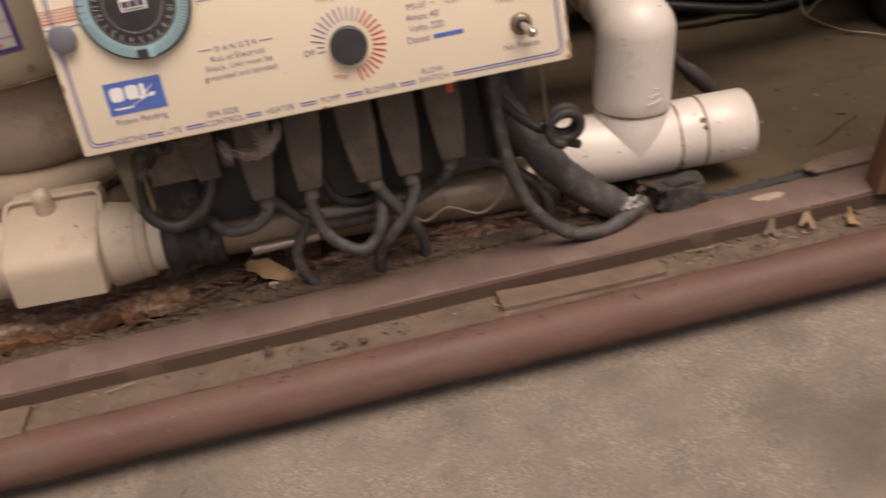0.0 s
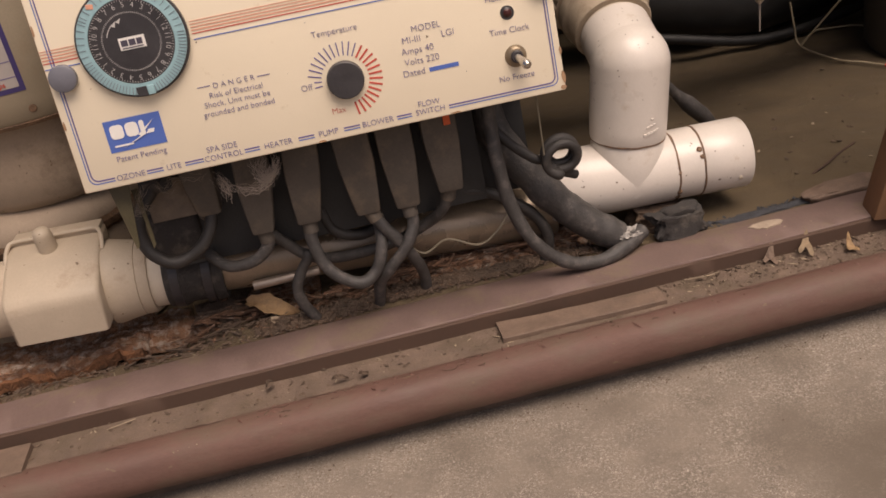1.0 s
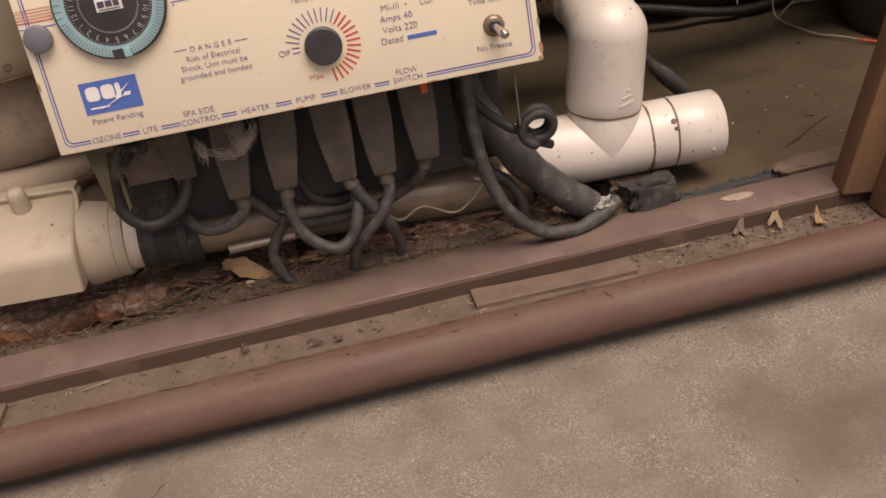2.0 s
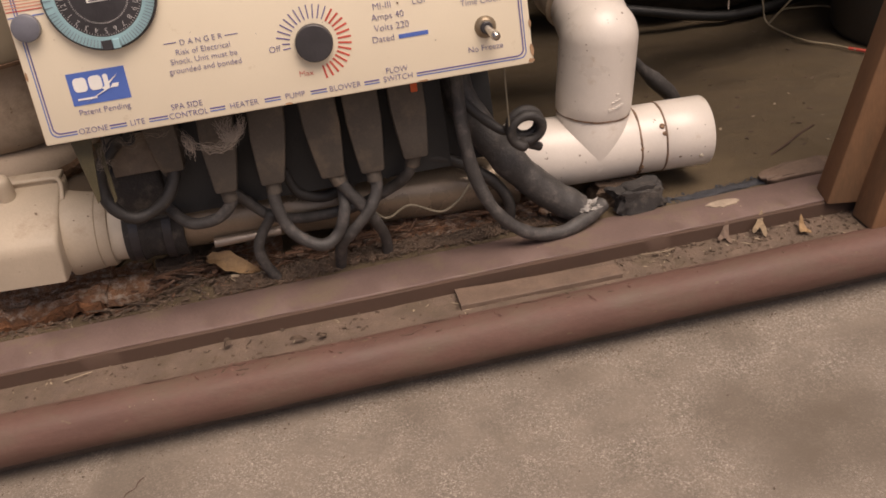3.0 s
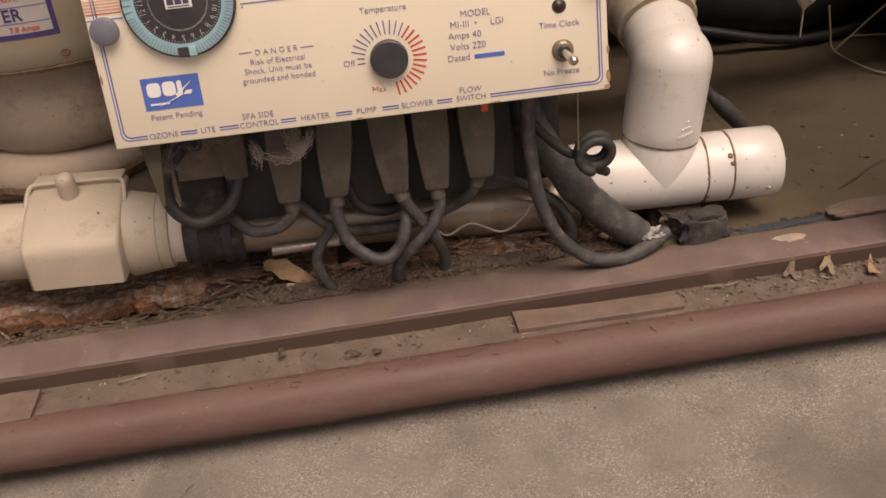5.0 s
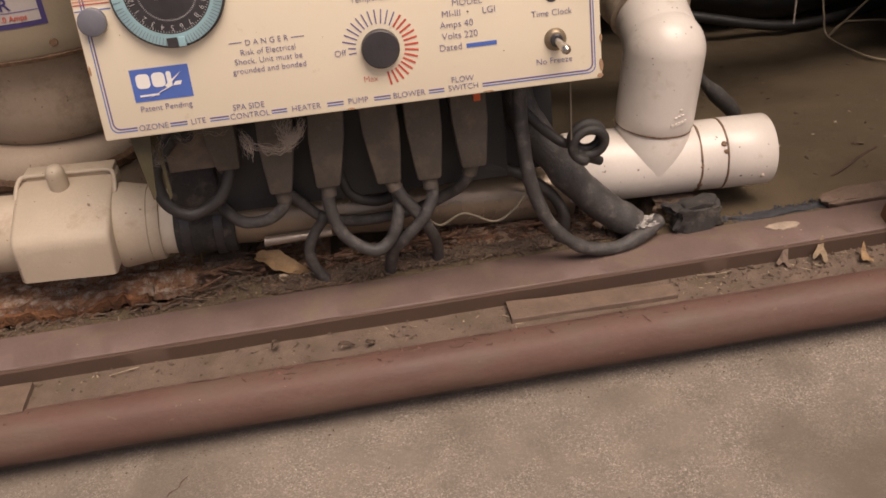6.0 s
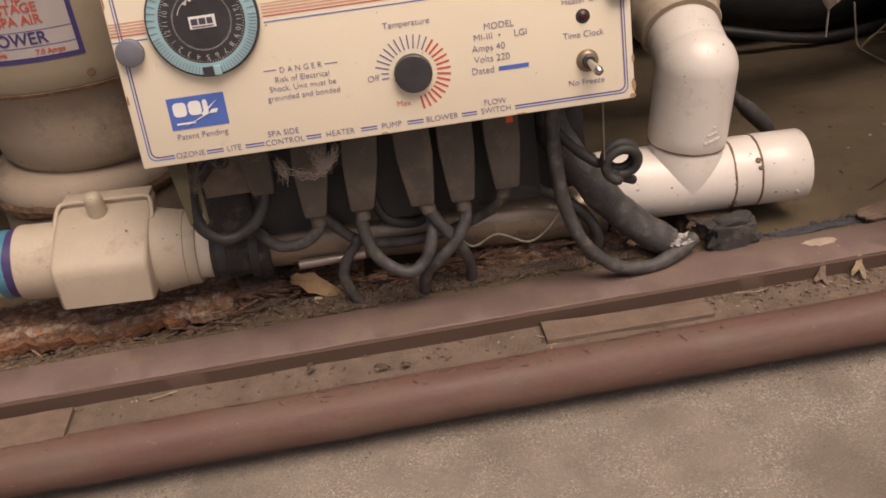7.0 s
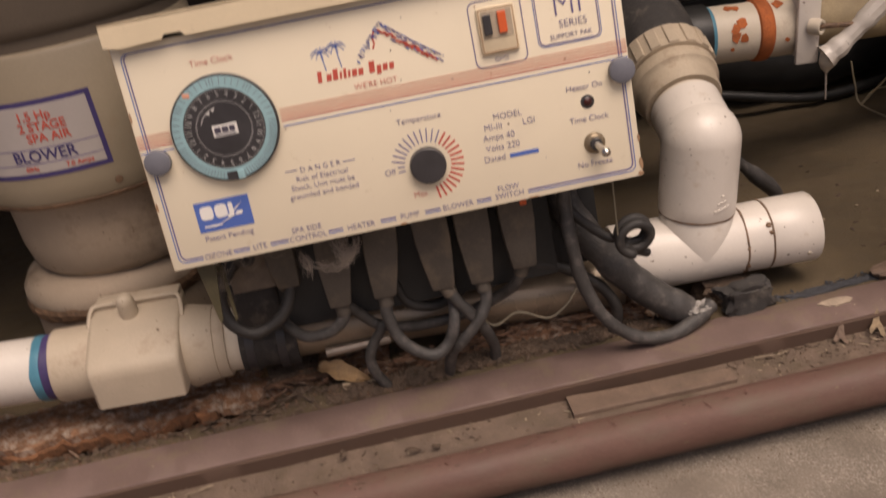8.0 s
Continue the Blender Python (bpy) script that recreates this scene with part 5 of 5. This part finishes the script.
seed_leaf((0.656, 0.004, 0.045), (0.669, 0.025, 0.063), 0.016, 0.25, M_DRYLEAF, "pale forked dry leaf leaning in the groove", 1.0)
seed_leaf((0.7, -0.01, 0.045), (0.7055, 0.012, 0.056), 0.012, 0.06, M_LEAF, "small tan dry leaf in the groove", 2.0)
seed_leaf((0.6195, 0.004, 0.045), (0.629, 0.024, 0.058), 0.015, 0.2, M_STRIP, "brown broken dry leaf in the groove", 3.0)
leaf(0.102, -0.012, 0.048, 0.011, 0.007, 60, 40, 0.25, M_ROT, "small dark curled leaf in the groove", 6.0)
leaf(0.172, -0.027, 0.047, 0.016, 0.005, 10, 25, 0.25, M_ROT, "dark withered leaf scrap in the groove", 7.0)
leaf(0.195, -0.027, 0.047, 0.011, 0.006, 30, 30, 0.25, M_ROT, "dark curled leaf scrap in the groove", 8.0)
leaf(0.012, 0.14, 0.062, 0.03, 0.006, 70, 40, 0.2, M_LEAF, "narrow dry leaf on the rotten board", 9.0)
leaf(0.02, 0.145, 0.062, 0.028, 0.006, 110, 40, 0.2, M_LEAF, "narrow dry leaf on the rotten board", 10.0)

patch = bmesh.new()
patch.faces.new([patch.verts.new((0.64 + 0.018 * math.cos(a) * (1 + 0.35 * noise.noise(Vector((math.cos(a) * 2, math.sin(a) * 2, 1)))), 0.055 + 0.007 * math.sin(a) * (1 + 0.5 * noise.noise(Vector((math.cos(a) * 3, math.sin(a) * 3, 4)))), 0.0622)) for a in (2 * math.pi * i / 28 for i in range(28))])
ext = bmesh.ops.extrude_face_region(patch, geom=patch.faces[:])
bmesh.ops.translate(patch, verts=[g for g in ext["geom"] if isinstance(g, bmesh.types.BMVert)], vec=(0, 0, -0.0015))
tagged(part("paint_chip", patch, M_CHIP), "pale bare patch of flaked paint on the threshold", "paint chip")

# ---- cobwebs ----
random.seed(21)


def web(lab, mat, lines, count, spread, thin, thick):
    """Fibres that follow stretches of the given lines, each a little off them."""
    bms = []
    for k in range(count):
        base = smooth_line(random.choice(lines), 8)
        i = random.randrange(0, max(1, len(base) - 8))
        n = random.randint(6, min(16, len(base) - i))
        off = Vector((random.gauss(0, spread), random.gauss(0, spread), random.gauss(0, spread)))
        pts = [p + off + noise.noise_vector(p * 150 + Vector((k * 1.7, 0, 0))) * spread * 2.2 for p in base[i:i + n:2]]
        if len(pts) > 2:
            bms.append(tube(pts, random.uniform(thin, thick), 4, 2))
    tagged(part("cobweb", merged(*bms), mat, smooth=60), lab, "cobweb", kind="stuff")


HEM = [(0.108, 0.026, 0.253), (0.122, 0.024, 0.241), (0.138, 0.022, 0.236), (0.151, 0.021, 0.242), (0.16, 0.022, 0.252), (0.163, 0.024, 0.262)]
web("torn pale clump of dusty cobweb under the control box", M_WEB, [HEM, HEM[2:], [(0.14, 0.024, 0.262), (0.144, 0.022, 0.25), (0.15, 0.021, 0.243), (0.157, 0.021, 0.25)], [(0.152, 0.022, 0.264), (0.149, 0.022, 0.252), (0.155, 0.021, 0.246), (0.162, 0.022, 0.258)], [(0.108, 0.026, 0.256), (0.113, 0.025, 0.245), (0.114, 0.025, 0.234)]], 320, 0.0022, 0.00006, 0.00022)
KNOT = (0.029, 0.03, 0.235)
web("thin dusty cobweb strands under the control box", M_WEB2, [[(0.012, 0.03, 0.241), (0.02, 0.03, 0.238), KNOT, (0.036, 0.03, 0.238), (0.046, 0.032, 0.236)], [(0.04, 0.03, 0.258), (0.034, 0.03, 0.248), KNOT], [(0.02, 0.03, 0.256), (0.027, 0.03, 0.246), KNOT], [(0.05, 0.04, 0.258), (0.06, 0.04, 0.25), (0.07, 0.042, 0.254), (0.085, 0.042, 0.25), (0.1, 0.04, 0.256)]], 90, 0.002, 0.00006, 0.0002)

# ---- litter: crumbs, twigs and grit ----
def litter(name, lab, count, seed, mat, place, lo, hi, stretch):
    rnd = random.Random(seed)
    verts, faces = [], []
    for k in range(count):
        x, y, z = place(rnd)
        s = lo + (hi - lo) * rnd.random() ** 3
        l = s * rnd.uniform(1, stretch)
        m = Matrix.Translation((x, y, z + s * 0.3)) @ Euler((rnd.uniform(-0.4, 0.4), rnd.uniform(-0.4, 0.4), rnd.uniform(0, 6.28))).to_matrix().to_4x4()
        o = len(verts)
        for q in ((-l, 0, 0), (l, 0, 0), (0, -s, 0), (0, s, 0), (0, 0, s * 0.7), (0, 0, -s * 0.7)):
            verts.append(m @ (Vector(q) * rnd.uniform(0.7, 1.2)))
        for f in ((0, 2, 4), (2, 1, 4), (1, 3, 4), (3, 0, 4), (2, 0, 5), (1, 2, 5), (3, 1, 5), (0, 3, 5)):
            faces.append([o + i for i in f])
    me = bpy.data.meshes.new(name)
    me.from_pydata(verts, [], faces)
    me.materials.append(mat)
    tagged(new(name, me), lab, "litter", kind="stuff")


def splinters(lab, count, seed, mat, x0, x1, y0, y1, lift):
    """Torn slivers of wood lying mostly along the board that they come from."""
    rnd = random.Random(seed)
    verts, faces = [], []
    for k in range(count):
        x, y = rnd.uniform(x0, x1), rnd.uniform(y0, y1)
        l, w, h = 0.003 + 0.017 * rnd.random() ** 3, rnd.uniform(0.0005, 0.002), rnd.uniform(0.0004, 0.0014)
        m = Matrix.Translation((x, y + 0.035 * x, earth_height(x, y) + lift * rnd.random())) @ Euler((rnd.uniform(-0.5, 0.5), rnd.gauss(0, 0.15), rnd.gauss(0, 0.28))).to_matrix().to_4x4()
        o = len(verts)
        for q in ((-l, -w * 0.3, 0), (-l * 0.6, w, 0), (l * 0.7, w * 0.8, 0), (l, 0, 0), (l * 0.5, -w, 0), (-l * 0.7, -w, 0)):
            j = rnd.uniform(0.8, 1.2)
            verts.append(m @ Vector((q[0] * j, q[1], -h)))
            verts.append(m @ Vector((q[0] * j, q[1], h)))
        faces.append([o + i for i in (1, 3, 5, 7, 9, 11)])
        faces.append([o + i for i in (10, 8, 6, 4, 2, 0)])
        for i in range(6):
            a, b = 2 * i, (2 * i + 2) % 12
            faces.append([o + a, o + b, o + b + 1, o + a + 1])
    me = bpy.data.meshes.new("wood_splinters")
    me.from_pydata(verts, [], faces)
    me.materials.append(mat)
    tagged(new("wood_splinters", me), lab, "splinters", kind="stuff")


splinters("rust-red splinters along the torn rotten board", 420, 31, M_SPLINTER, -0.5, 0.12, 0.1, 0.14, 0.018)
splinters("dark splinters below the heater tube", 260, 32, M_SPLINTER, 0.14, 0.45, 0.085, 0.12, 0.016)
splinters("dark rotten slivers in front of the torn board", 160, 33, M_ROT, -0.5, 0.1, 0.075, 0.105, 0.008)


def in_groove(r):
    x = r.uniform(-0.4, 0.75) if r.random() < 0.5 else r.uniform(0.5, 0.76)
    y = -0.052 + 0.05 * r.random() ** 0.8
    return x * 0.9994 - y * 0.035, x * 0.0349 + y, 0.0432


def on_earth(r):
    x = r.uniform(-0.3, 0.5)
    y = 0.06 + 0.035 * x + abs(r.gauss(0, 0.035))
    return x, y, earth_height(x, y)


def near_board(r):
    x = r.uniform(0.09, 0.45)
    y = 0.062 + 0.035 * x + abs(r.gauss(0, 0.014))
    return x, y, earth_height(x, y) + 0.002


def on_floor(r):
    x = r.uniform(-0.5, 1.0)
    y = -0.076 + 0.035 * x - abs(r.gauss(0, 0.009)) if r.random() < 0.85 else r.uniform(-0.45, -0.06)
    return x, y, FLOOR + 0.0005


def on_board(r):
    x, y = r.uniform(-0.3, 0.75), r.uniform(-0.08, 0.056)
    return x, y + 0.035 * x, 0.0605 if y > 0.002 else 0.0438


litter("groove_crumbs", "brown crumbs and dust in the groove of the threshold", 1100, 1, M_ROT, in_groove, 0.0003, 0.0022, 3)
litter("pale_crumbs", "pale straw bits in the groove of the threshold", 240, 2, M_PALE, in_groove, 0.0003, 0.0012, 7)
litter("dirt_crumbs", "dark crumbs and splinters on the dirt", 2600, 3, M_ROT, on_earth, 0.0005, 0.003, 4)
litter("dirt_chips", "rusty chips on the dirt behind the threshold", 500, 4, M_SPLINTER, on_earth, 0.0005, 0.003, 4)
litter("heap_bits", "heap of dark litter along the threshold", 4200, 5, M_ROT, near_board, 0.0005, 0.003, 4)
litter("dirt_fibres", "brown root fibres in the dirt heap", 1100, 9, M_RUST, near_board, 0.00025, 0.0006, 22)
def behind_tee(r):
    x, y = r.uniform(0.55, 1.1), 0.13 + 0.5 * r.random() ** 1.4
    return x, y, earth_height(x, y)


litter("earth_bits", "scattered brown bits on the dirt behind the pipe tee", 260, 14, M_ROT, behind_tee, 0.0005, 0.003, 3)
litter("pale_earth_bits", "few pale bits on the dirt behind the pipe tee", 26, 15, M_PALE, behind_tee, 0.0006, 0.0024, 3)


def on_tar(r):
    x = r.uniform(0.585, 0.725)
    return x, 0.092 + 0.1 * (x - 0.6) + r.gauss(0, 0.005), 0.0525


litter("tar_crumbs", "blue-grey tar crumbs behind the threshold", 420, 12, M_TAR, on_tar, 0.0008, 0.0032, 2.5)
litter("pale_grit", "pale grit in the tar behind the threshold", 60, 13, M_WHITE, on_tar, 0.0003, 0.0009, 2)
litter("straw_bits", "pale straw bits on the dirt", 220, 6, M_PALE, on_earth, 0.0003, 0.0012, 9)
litter("floor_grit", "dark grit on the concrete along the threshold", 1500, 7, M_ROT, on_floor, 0.0002, 0.001, 2.5)
def on_rail(r):
    x = r.gauss(0.28, 0.12) if r.random() < 0.6 else r.uniform(-0.3, 0.75)
    y = r.uniform(-0.0685, -0.05)
    return x * 0.9994 - y * 0.035, x * 0.0349 + y, 0.0458 if y < -0.064 else 0.0468


litter("paint_flakes", "reddish flakes of old paint on the rounded nosing", 150, 10, M_FLAKE, on_rail, 0.0004, 0.0022, 3)
litter("dark_scuffs", "dark dirt crumbs on the rounded nosing", 150, 11, M_ROT, on_rail, 0.0003, 0.0014, 4)
litter("paint_specks", "small pale specks on the threshold", 60, 8, M_PALE, on_board, 0.0003, 0.0009, 2)
for pts, lab in (([(-0.055, -0.02, 0.0465), (-0.04, -0.0165, 0.047), (-0.028, -0.013, 0.0468)], "short pale straw in the groove"), ([(0.749, 0.166, 0.05), (0.775, 0.18, 0.053), (0.8, 0.199, 0.053), (0.829, 0.215, 0.055)], "thin dark twig on the dirt"), ([(0.53, 0.008, 0.047), (0.552, 0.004, 0.048), (0.566, 0.008, 0.047)], "thin pale twig in the groove")):
    tw = thing("twig", Matrix.Identity(4), lab, "twig", "twigs")
    part("stem", tube(pts, 0.0014 if "dark" in lab else 0.0005, 6, 5, 0.3), M_DIRTSHADE if "dark" in lab else M_PALE, tw, smooth=60)
ring = [(0.277 + 0.0085 * math.cos(radians(q)) + 0.001 * math.sin(q), -0.0475 + 0.0075 * math.sin(radians(q)), 0.0478) for q in range(200, 440, 30)]
curl = thing("dry_fibre", Matrix.Identity(4), "curled thin tan fibre on the rounded nosing", "fibre")
part("fibre", tube(ring, [0.0001, 0.0003, 0.0002, 0.0003, 0.0002, 0.0003, 0.0002, 0.0001], 6, 4, 0.6), M_ROT, curl, smooth=60)
# a short crack in the concrete
part("crack", tube([(0.017, -0.107, FLOOR), (0.011, -0.114, FLOOR), (0.009, -0.121, FLOOR), (0.002, -0.126, FLOOR), (0.0, -0.132, FLOOR)], [0.0002, 0.0009, 0.0005, 0.0008, 0.0002], 6, 5, 0.6), M_DIRTSHADE, ground, "short dark crack")
